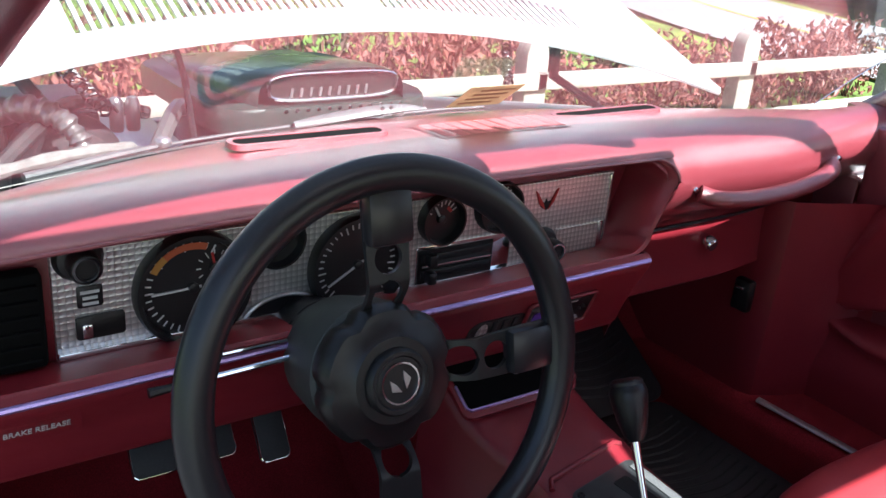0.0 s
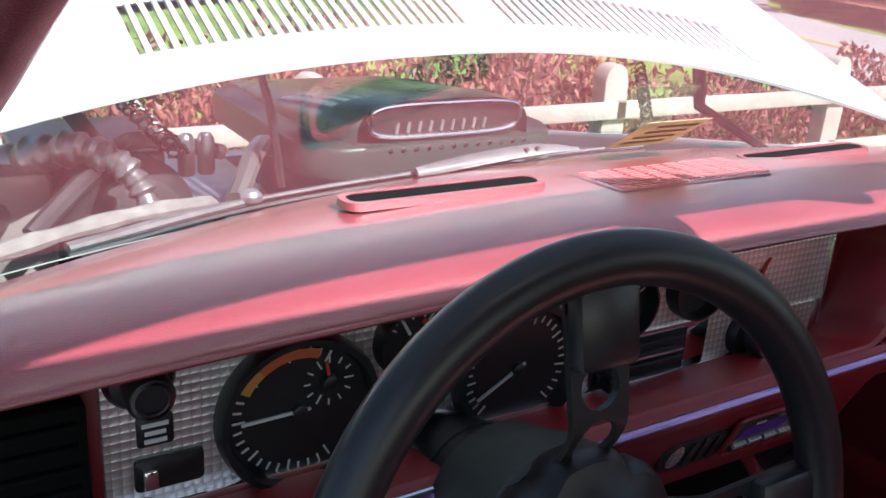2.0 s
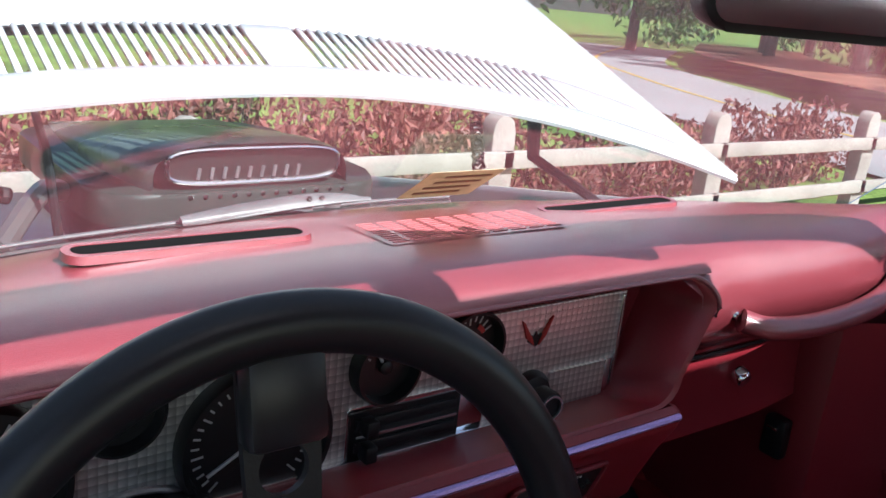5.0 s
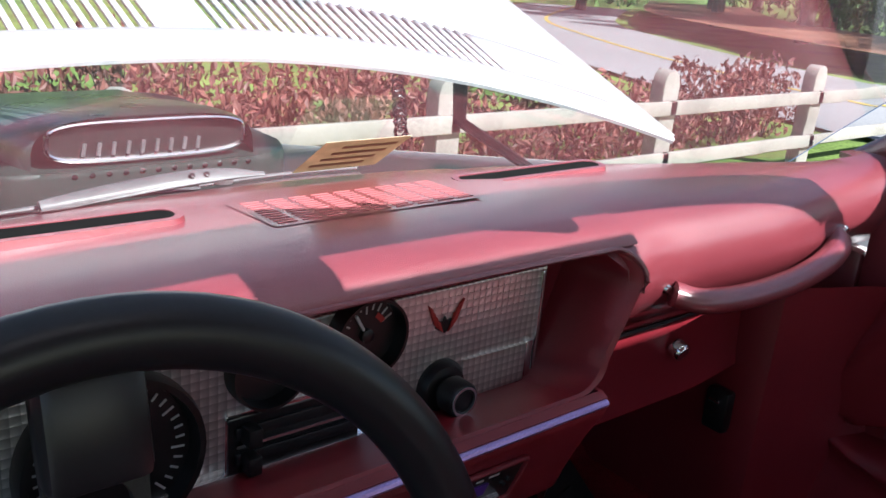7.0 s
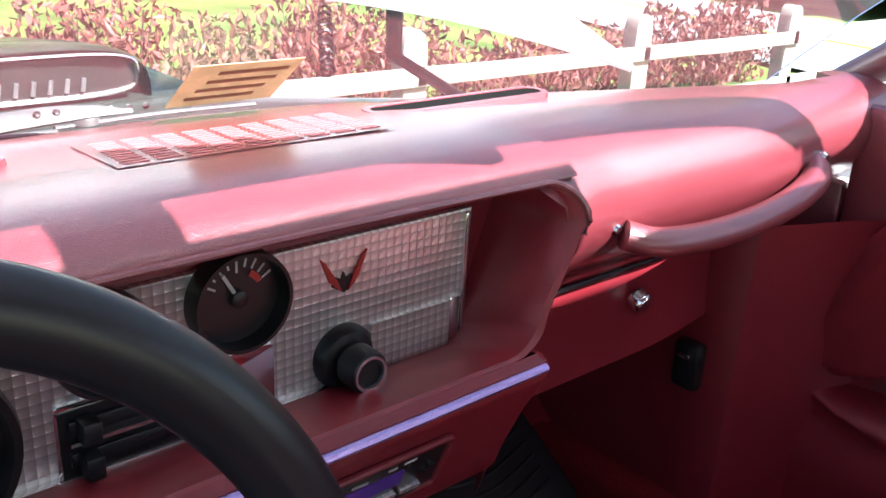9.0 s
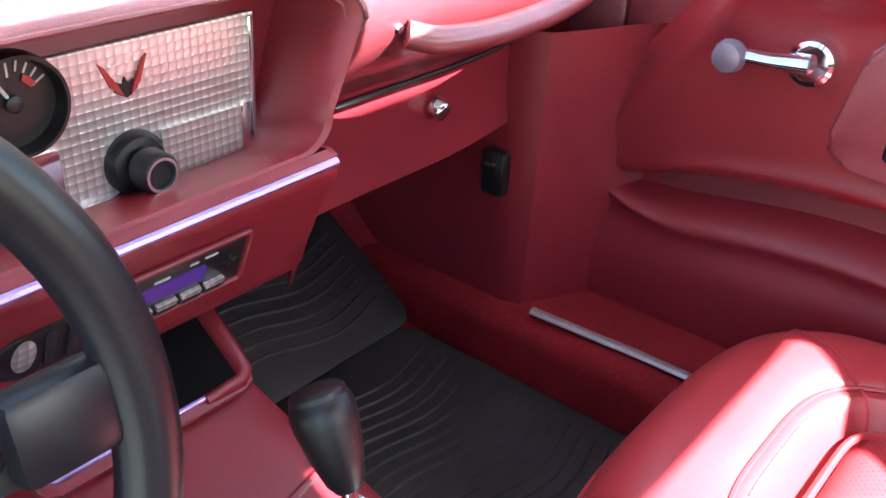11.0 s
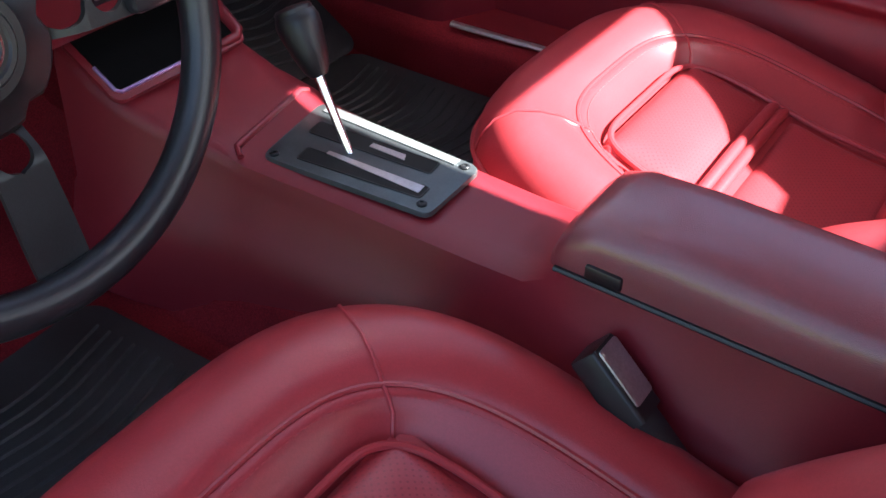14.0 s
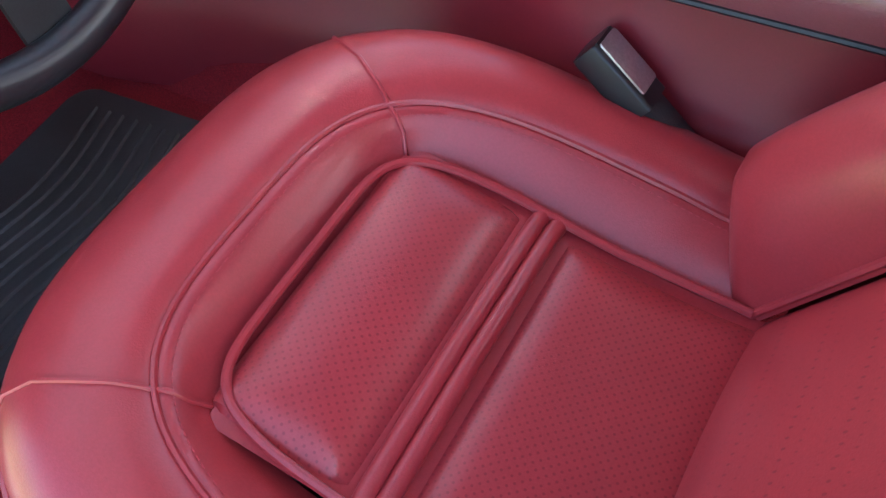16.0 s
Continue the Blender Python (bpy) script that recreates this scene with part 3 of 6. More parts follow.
def build_dash():
    t = thing("dashboard", "red padded vinyl dashboard with turned-aluminium instrument panel", "dashboard")
    # Upper pad with a brow over the instruments.
    xs = [-0.77 + 0.972 * i / 66 for i in range(67)]
    rows = []
    for x in xs:
        wb, up = windshield_base(x), pad_lift(x)
        fr = 0.335
        pr = [(wb + 0.02, 0.866), (wb - 0.01, 0.874)]
        pr += [(lerp(wb, fr, f), z) for f, z in ((0.3, 0.880), (0.6, 0.884), (0.93, 0.888))]
        pr += [(fr - 0.01, 0.8895), (0.305, 0.8902), (0.285, 0.8904), (0.268, 0.8898), (0.254, 0.8878), (0.243, 0.8848), (0.234, 0.8808), (0.228, 0.8766), (0.225, 0.8735), (0.2245, 0.8712), (0.228, 0.8698), (0.24, 0.868), (0.30, 0.862)]
        rows.append([(x, y, z + up) for y, z in pr])
    bm = grid(rows)
    bm.verts.ensure_lookup_table()
    bm.faces.new([bm.verts[len(bm.verts) - len(pr) + k] for k in range(len(pr))])
    part("pad", bm, RED_VINYL, t, "soft red grained vinyl brow")
    # Passenger side: top runs on, front bulges and falls to the glove box.
    rows = []
    prof = [(0.866, 9.0), (0.874, 8.0), (0.880, 7.0), (0.884, 6.0), (0.888, 5.0), (0.8905, 0.30), (0.888, 0.272), (0.880, 0.250), (0.868, 0.236), (0.850, 0.228), (0.828, 0.227), (0.806, 0.234), (0.786, 0.250), (0.768, 0.275), (0.752, 0.302), (0.738, 0.318), (0.728, 0.326)]
    for i in range(41):
        u = i / 40
        row = []
        for z, y in prof:
            zz = z
            xe = pod_edge_x(z + 0.01) - 0.034 * smooth((z - 0.846) / 0.01) if y < 1 else 0.165
            x = lerp(xe, 0.86, u)
            wb = windshield_base(x)
            if y > 1:
                y = {9.0: wb + 0.02, 8.0: wb - 0.01, 7.0: lerp(wb, 0.335, 0.3), 6.0: lerp(wb, 0.335, 0.6), 5.0: lerp(wb, 0.335, 0.93)}[y]
            lift = pad_lift(0.195) * (1 - u) if z > 0.8 else pad_lift(0.195) * (1 - u) * max(0, (z - 0.72) / 0.08)
            bend = 0.035 * smooth((x - 0.45) / 0.33)
            row.append((x, y + (bend if y < 0.335 else 0) - 0.010 * (1 - smooth((x - 0.195) / 0.075)) * smooth((0.889 - z) / 0.02), zz + lift))
        rows.append(row)
    part("passenger_pad", grid(rows), RED_VINYL, t, "bulging red vinyl face over the glove box")
    # The deep frame round the instruments.
    def loop(y, top, right, bottom, r, back=0.0):
        pts = []
        for i in range(40):
            x = -0.775 + (right - r + 0.775) * i / 39
            pts.append((x, y + back, top + pad_lift(x)))
        zt = top + pad_lift(right - r)
        for k in range(1, 8):
            a = radians(90 - 90 * k / 7)
            pts.append((right - r + r * math.cos(a), y + back * (1 - smooth(k / 7)), zt - r + r * math.sin(a)))
        slant = 0.035
        for k in range(1, 8):
            f = k / 7
            pts.append((right - slant * f, y, lerp(zt - r, bottom + r, f)))
        for k in range(1, 8):
            a = radians(-90 * k / 7)
            pts.append((right - slant - r + r * math.cos(a), y, bottom + r + r * math.sin(a)))
        for i in range(1, 40):
            pts.append((lerp(right - slant - r, -0.775, i / 39), y, bottom - 0.012 * i / 39))
        return pts
    rows = [loop(0.206, 0.871, 0.198, 0.754, 0.03, 0.0195), loop(0.209, 0.868, 0.193, 0.756, 0.03, 0.0195), loop(0.225, 0.866, 0.186, 0.753, 0.03, 0.012), loop(0.292, 0.860, 0.178, 0.736, 0.02)]
    part("instrument_frame", grid(rows, flip=True), RED_PLASTIC, t, "deep red plastic frame round the instruments")
    part("pad_piping", tube(loop(0.2045, 0.8708, 0.1985, 0.754, 0.03, 0.0190)[:48], 0.0026, 8), RED_VINYL, t)
    part("frame_back", box(-0.77, 0.18, 0.290, 0.30, 0.715, 0.868, 0.002), RED_PLASTIC, t)
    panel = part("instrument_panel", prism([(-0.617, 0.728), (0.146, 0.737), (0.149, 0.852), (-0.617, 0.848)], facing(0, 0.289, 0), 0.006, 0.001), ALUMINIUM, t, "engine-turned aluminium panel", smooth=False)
    for x0, x1, z0, z1 in ((0.140, 0.145, 0.738, 0.85), (0.128, 0.138, 0.742, 0.780)):
        part("panel_trim", box(x0, x1, 0.279, 0.285, z0, z1, 0.002), CHROME, t)
    part("lower_strip", box(-0.617, 0.146, 0.276, 0.288, 0.729, 0.738, 0.002), CHROME, t)
    # Lower dash.
    rows = []
    for i in range(50):
        x = -0.775 + 0.93 * i / 49
        zb = 0.754 - 0.012 * (1 - (x + 0.775) / 0.93)
        low = 0.618 + 0.0 * x
        rows.append([(x, y, z) for y, z in ((0.206, zb), (0.198, zb - 0.004), (0.196, zb - 0.012), (0.200, zb - 0.024), (0.218, 0.700), (0.236, 0.660), (0.246, low + 0.012), (0.256, low), (0.29, low - 0.004))])
    part("lower_dash", grid(rows, flip=True), RED_PLASTIC, t, "plain red lower dashboard")
    end = [(0.206, 0.754), (0.198, 0.750), (0.196, 0.742), (0.200, 0.730), (0.218, 0.700), (0.236, 0.660), (0.246, 0.630), (0.256, 0.618), (0.33, 0.612), (0.33, 0.744)]
    part("dash_end", prism(end, Matrix(((0, 0, 1, 0.1545), (1, 0, 0, 0), (0, 1, 0, 0), (0, 0, 0, 1))), 0.006, 0.002), RED_PLASTIC, t)
    part("bright_bead", tube([(-0.775 + 0.93 * i / 40, 0.1955, 0.754 - 0.012 * (1 - i / 40) - 0.0075) for i in range(41)], 0.0038, 8), SKY_TINTED_TRIM, t, "thin bright bead with the sky's violet sheen put into its colour")
    # Glove box face.
    rows = []
    for i in range(31):
        x = lerp(0.15, 0.80, i / 30)
        bend = 0.035 * smooth((x - 0.45) / 0.33)
        k = smooth((x - 0.15) / 0.08)
        rows.append([(x, lerp(0.222 + 0.25 * (0.73 - z), y, k) + bend, z) for y, z in ((0.326, 0.730), (0.330, 0.722), (0.330, 0.69), (0.326, 0.64), (0.322, 0.616), (0.335, 0.606), (0.40, 0.60))])
    part("glovebox_door", grid(rows, flip=True), RED_PLASTIC, t, "plain red glove box door with a chrome lock")
    part("glovebox_seam", tube([(x, 0.322 + 0.035 * smooth((x - 0.45) / 0.33), 0.7255) for x in np.linspace(0.235, 0.66, 12)], 0.0028, 6), BLACK_PLASTIC, t)
    lock = lathe([(0.0, 0.0), (0.013, 0.0), (0.013, 0.012), (0.010, 0.016), (0.0, 0.016)], 20, pose(0.44, 0.327, 0.684, 110, 0, 0))
    part("lock", lock, CHROME, t, "oval chrome lock")
    # Grab handle.
    path = spline([(0.272, 0.226, 0.822), (0.300, 0.208, 0.815), (0.37, 0.200, 0.811), (0.46, 0.202, 0.812), (0.54, 0.213, 0.816), (0.60, 0.232, 0.822), (0.628, 0.262, 0.830)], 28)
    part("grab_handle", tube(path, 0.016, 12, flat=0.8), RED_VINYL, t, "padded red passenger grab handle")
    for x, y, z in ((0.268, 0.232, 0.826), (0.632, 0.244, 0.834)):
        part("handle_cap", lathe([(0, -0.005), (0.005, -0.004), (0.006, 0.0), (0.004, 0.004), (0, 0.005)], 14, pose(x, y, z, 100, 0, 0)), CHROME, t)
    # Defroster vents and speaker grille on the top.
    for s in (-1, 1):
        cx = s * 0.2655
        cy = 0.420 if s < 0 else 0.432
        zc = 0.8875 + pad_lift(cx) * (1 if s < 0 else 0.55)
        frame_ = bmesh.new()
        outer, inner = rrect(0.224, 0.040, 0.017), rrect(0.208, 0.025, 0.011)
        rows = [[(cx + a, cy + b + (-0.00 * s), zc - 0.004) for a, b in outer], [(cx + a * 0.99, cy + b * 0.94, zc + 0.003) for a, b in outer], [(cx + a, cy + b, zc + 0.003) for a, b in inner], [(cx + a, cy + b, zc - 0.002) for a, b in inner]]
        grid(rows, frame_, close_v=True)
        v = part("defroster_vent", frame_, RED_VINYL, t, "long narrow defroster outlet, its slot's shade a near-black sheet")
        # A flat near-black sheet paints the shade inside the slot.
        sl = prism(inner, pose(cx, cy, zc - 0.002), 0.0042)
        part("slot", sl, SHADE_BLACK, v)
    gz = lambda y: lerp(0.8886, 0.8802, (y - 0.347) / 0.128) + pad_lift(0.02)
    g = part("speaker_grille", grid([[(x, y, gz(y) + 0.0003) for y in (0.352, 0.38, 0.41, 0.442)] for x in (-0.104, -0.05, 0.0, 0.06, 0.122)]), RED_VINYL, t, "red slotted speaker grille")
    # Thin pale bars stand in for the lit edges of the slots.
    for i in range(11):
        for j in range(9):
            y = 0.360 + 0.0074 * i
            x0 = -0.099 + 0.0242 * j + 0.0004 * i
            part("slot_edge_light", box(x0 + 0.002, x0 + 0.0205, y, y + 0.0013, gz(y) - 0.0005, gz(y) + 0.0011, 0), GRILLE_LIT_EDGE, g, smooth=False)
    return t


DASH = build_dash()


def build_gauge(x, z, r, y=0.283, proud=0.016):
    """A round black instrument in the panel."""
    t = part("gauge", lathe([(r, 0.0), (r, proud * 0.6), (r * 0.97, proud), (r * 0.90, proud), (r * 0.88, proud * 0.5), (r * 0.86, 0.003), (0, 0.003)], 44, facing(x, y, z)), BLACK_PLASTIC, DASH, "round black gauge with white markings")
    return t


def ticks(gauge, x, z, r, y, a0, a1, n, mat, length=0.1, width=0.0016):
    bm = bmesh.new()
    for i in range(n):
        a = radians(lerp(a0, a1, i / (n - 1)))
        m = facing(x, y, z) @ pose(0, 0, 0.0032, 0, 0, math.degrees(a))
        big = 1.5 if i % 4 == 0 else 1.0
        box(r * (0.80 - length * big), r * 0.80, -width / 2, width / 2, 0, 0.0008, bm=bm, m=m)
    return part("dial_scale", bm, mat, gauge, smooth=False)


def arc(gauge, x, z, r0, r1, y, a0, a1, mat, name="dial_band"):
    rows = [[facing(x, y, z) @ Vector((q * math.cos(a), q * math.sin(a), 0.0046)) for q in (r0, r1)] for a in (radians(lerp(a0, a1, i / 16)) for i in range(17))]
    return part(name, grid(rows), mat, gauge, smooth=False)


def needle(gauge, x, z, y, length, angle, mat):
    bm = box(-length * 0.2, length, -0.0012, 0.0012, 0.004, 0.006, m=facing(x, y, z) @ pose(0, 0, 0, 0, 0, angle))
    part("needle_hub", lathe([(0.006, 0.003), (0.006, 0.008), (0.004, 0.009), (0, 0.009)], 14, facing(x, y, z)), BLACK_PLASTIC, gauge)
    return part("needle", bm, mat, gauge, smooth=False)


def build_gauges():
    y = 0.283
    g = build_gauge(-0.473, 0.788, 0.066)
    ticks(g, -0.473, 0.788, 0.066, y, 300, 60, 25, MARK_WHITE)
    arc(g, -0.473, 0.788, 0.0445, 0.0525, y, 152, 128, AMBER)
    arc(g, -0.473, 0.788, 0.0445, 0.0525, y, 128, 70, ORANGE)
    needle(g, -0.473, 0.788, y, 0.046, 182, MARK_WHITE)
    needle(g, -0.448, 0.808, y, 0.018, 100, REDLINE)
    ticks(g, -0.448, 0.808, 0.026, y, 0, 330, 12, MARK_WHITE, 0.2, 0.0012)
    g = build_gauge(-0.268, 0.780, 0.066)
    ticks(g, -0.268, 0.780, 0.066, y, 225, -45, 29, MARK_WHITE)
    needle(g, -0.268, 0.780, y, 0.046, 210, MARK_WHITE)
    for x, z, r in ((-0.376, 0.830, 0.034), (-0.150, 0.822, 0.033), (-0.060, 0.828, 0.036)):
        g = build_gauge(x, z, r)
        ticks(g, x, z, r, y, 150, 30, 9, MARK_WHITE, 0.2, 0.0014)
        arc(g, x, z, r * 0.45, r * 0.58, y, 60, 30, REDLINE)
        needle(g, x, z, y, r * 0.6, 120, MARK_WHITE)


build_gauges()


def knob(name, x, y, z, r, depth, label, mat=None, parent=None):
    k = part(name, lathe([(r * 1.55, 0.0), (r * 1.55, 0.004), (r * 1.3, 0.010), (r * 0.75, 0.012), (r * 0.7, depth * 0.45), (r, depth * 0.5), (r, depth * 0.92), (r * 0.9, depth), (r * 0.62, depth), (r * 0.6, depth - 0.002), (0, depth - 0.002)], 30, facing(x, y, z)), mat or BLACK_PLASTIC, parent or DASH, label)
    part("knob_ring", lathe([(r * 0.84, depth), (r * 0.84, depth + 0.0012), (r * 0.70, depth + 0.0012), (r * 0.70, depth)], 30, facing(x, y, z), closed=True), CHROME, k)
    return k


def build_controls():
    knob("light_knob", -0.590, 0.285, 0.842, 0.0165, 0.04, "round black headlight knob with a bright ring")
    k = knob("lighter_knob", 0.026, 0.283, 0.759, 0.0165, 0.036, "round black lighter knob with a bright rim")
    # Label and toggle below the headlight knob.
    p = part("label_plate", prism(rrect(0.026, 0.024, 0.002), facing(-0.581, 0.285, 0.797), 0.004, 0.0008), BLACK_PLASTIC, DASH, "small black plate with white lettering")
    for i, w in enumerate((0.019, 0.015, 0.016)):
        part("label_bar", box(-0.581 - w / 2, -0.581 + w / 2, 0.2800, 0.2808, 0.8005 - 0.0065 * i, 0.8040 - 0.0065 * i), MARK_WHITE, p, smooth=False)
    s = part("toggle_plate", prism(rrect(0.05, 0.026, 0.003), facing(-0.572, 0.285, 0.762), 0.005, 0.001), BLACK_PLASTIC, DASH, "black plate with a rocker switch")
    part("rocker", box(-0.592, -0.581, 0.274, 0.281, 0.752, 0.768, 0.002), CHROME, s)
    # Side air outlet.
    v = part("air_outlet", box(-0.77, -0.628, 0.262, 0.285, 0.735, 0.84, 0.006), SHADE_BLACK, DASH, "black air outlet beside the instruments")
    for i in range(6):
        part("outlet_slat", box(-0.765, -0.635, 0.256, 0.262, 0.745 + 0.016 * i, 0.749 + 0.016 * i, 0.001), SHADE_BLACK, v)
    # Heater slide panel.
    h = part("heater_panel", prism(rrect(0.150, 0.054, 0.003), facing(-0.108, 0.285, 0.760), 0.005, 0.001), CHROME, DASH, "bright-edged heater control plate")
    part("heater_face", prism(rrect(0.118, 0.046, 0.002), facing(-0.122, 0.281, 0.760), 0.003), BLACK_PLASTIC, h)
    for zz in (0.772, 0.750):
        part("heater_slot", box(-0.176, -0.068, 0.275, 0.278, zz - 0.005, zz + 0.005, 0.001), BLACK_METAL, h)
    part("heater_lever", box(-0.172, -0.160, 0.262, 0.277, 0.764, 0.780, 0.002), BLACK_PLASTIC, h)
    part("heater_lever", box(-0.172, -0.160, 0.262, 0.277, 0.740, 0.756, 0.002), BLACK_PLASTIC, h)
    part("heater_bar", box(-0.176, -0.068, 0.2745, 0.2765, 0.7600, 0.7625), CHROME, h)
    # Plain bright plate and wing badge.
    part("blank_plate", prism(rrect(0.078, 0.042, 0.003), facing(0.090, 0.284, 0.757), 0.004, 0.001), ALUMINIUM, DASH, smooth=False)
    b = part("badge", prism([(-0.007, -0.001), (-0.002, -0.003), (0, 0.002), (0.002, -0.003), (0.007, -0.001), (0.010, -0.008), (0.005, -0.011), (0, -0.014), (-0.005, -0.011), (-0.010, -0.008)][::-1], facing(0.026, 0.2835, 0.824), 0.0025), BLACK_PLASTIC, DASH, "small red and black winged badge", smooth=False)
    for side in (-1, 1):
        for k in range(4):
            part("feather", feather(0.026, 0.2835, 0.825, 0.0185, side, k), REDLINE, b, smooth=False)
    # Radio and cassette slot in the lower dash.
    rm = facing(0.017, 0.2225, 0.684, 22)
    r = part("radio", prism(rrect(0.114, 0.052, 0.004), rm @ pose(0, 0, -0.01), 0.013, 0.002), BLACK_PLASTIC, DASH, "black car radio with a violet display")
    part("display", prism(rrect(0.066, 0.017, 0.002), rm @ pose(-0.014, 0.001, 0.003), 0.001), RADIO_GLOW, r, "dim violet display", smooth=False)
    for i in range(4):
        part("preset_button", prism(rrect(0.019, 0.0045, 0.001), rm @ pose(-0.038 + 0.0225 * i, -0.016, 0.003), 0.004, 0.001), ALUMINIUM, r)
        part("button_shade", prism(rrect(0.019, 0.004, 0.001), rm @ pose(-0.038 + 0.0225 * i, -0.0225, 0.003), 0.003, 0.001), BLACK_METAL, r)
    part("radio_bars", prism(rrect(0.014, 0.0028, 0.0005), rm @ pose(-0.022, 0.013, 0.003), 0.0006), MARK_WHITE, r, smooth=False)
    part("radio_bars", prism(rrect(0.008, 0.0022, 0.0005), rm @ pose(0.006, 0.016, 0.003), 0.0006), MARK_WHITE, r, smooth=False)
    part("radio_bars", prism(rrect(0.012, 0.0022, 0.0005), rm @ pose(0.022, 0.017, 0.003), 0.0006), MARK_WHITE, r, smooth=False)
    for a in range(4):
        part("cursor_key", prism(rrect(0.0045, 0.003, 0.001), rm @ pose(0.042, 0.001, 0.003, 0, 0, 90 * a) @ pose(0.0045, 0, 0), 0.002, 0.0006), BLACK_METAL, r)
    part("radio_frame", tube([rm @ Vector((x, y, 0.003)) for x, y in rrect(0.117, 0.055, 0.005)], 0.003, 8, closed=True), RED_PLASTIC, r)
    e = part("slot_recess", prism(rrect(0.096, 0.044, 0.018), facing(-0.082, 0.231, 0.677, 22), 0.006, 0.002), BLACK_PLASTIC, DASH, "black recessed control slot beside the radio")
    for i in range(3):
        part("slot_bar", prism(rrect(0.008, 0.036, 0.002), facing(-0.092 + 0.017 * i, 0.226, 0.677, 22), 0.004, 0.001), BLACK_METAL, e)
    part("slot_end", lathe([(0.0, 0.004), (0.014, 0.003), (0.019, 0.0)], 24, facing(-0.110, 0.226, 0.677, 22) @ Matrix.Diagonal((0.55, 1, 1, 1))), ALUMINIUM, e, "bright rounded end")
    # Brake release label.
    w = part("release_plate", prism(rrect(0.085, 0.03, 0.002), facing(-0.654, 0.2195, 0.6945, 24), 0.002), RED_PLASTIC, DASH)
    lettering("BRAKE RELEASE", facing(-0.654, 0.2150, 0.696, 24) @ Matrix.Diagonal((0.78, 1, 1, 1)), 0.0115, w)


def feather(x, y, z, s, side, k):
    """One feather of the winged badge, numbered from the top."""
    tip = (side * s * (1.08 - 0.15 * k), s * (0.78 - 0.24 * k))
    base = (side * s * (0.50 - 0.09 * k), -s * (0.34 + 0.07 * k))
    wd = s * 0.17
    poly = [(base[0] - side * wd * 0.5, base[1] - wd), (base[0] + side * wd, base[1] + wd * 0.5), (tip[0], tip[1]), (tip[0] - side * wd * 1.4, tip[1] - wd * 1.2)]
    if side < 0:
        poly = poly[::-1]
    return prism(poly, facing(x, y, z), 0.003 + 0.0004 * k)


def lettering(word, m, size, parent, mat=None):
    c = bpy.data.curves.new("lettering", "FONT")
    c.body, c.size, c.align_x, c.align_y, c.extrude = word, size, "CENTER", "CENTER", 0.0003
    ob = new("lettering", c)
    ob.matrix_basis = m
    ob.parent = parent
    c.materials.append(mat or MARK_WHITE)
    return ob


build_controls()


# ---- steering wheel and column ----
WHEEL = pose(-0.337, 0.0645, 0.746, 77.4, 0, 0)   # local z points out at the driver, y up along the rim's plane
WR = 0.2135


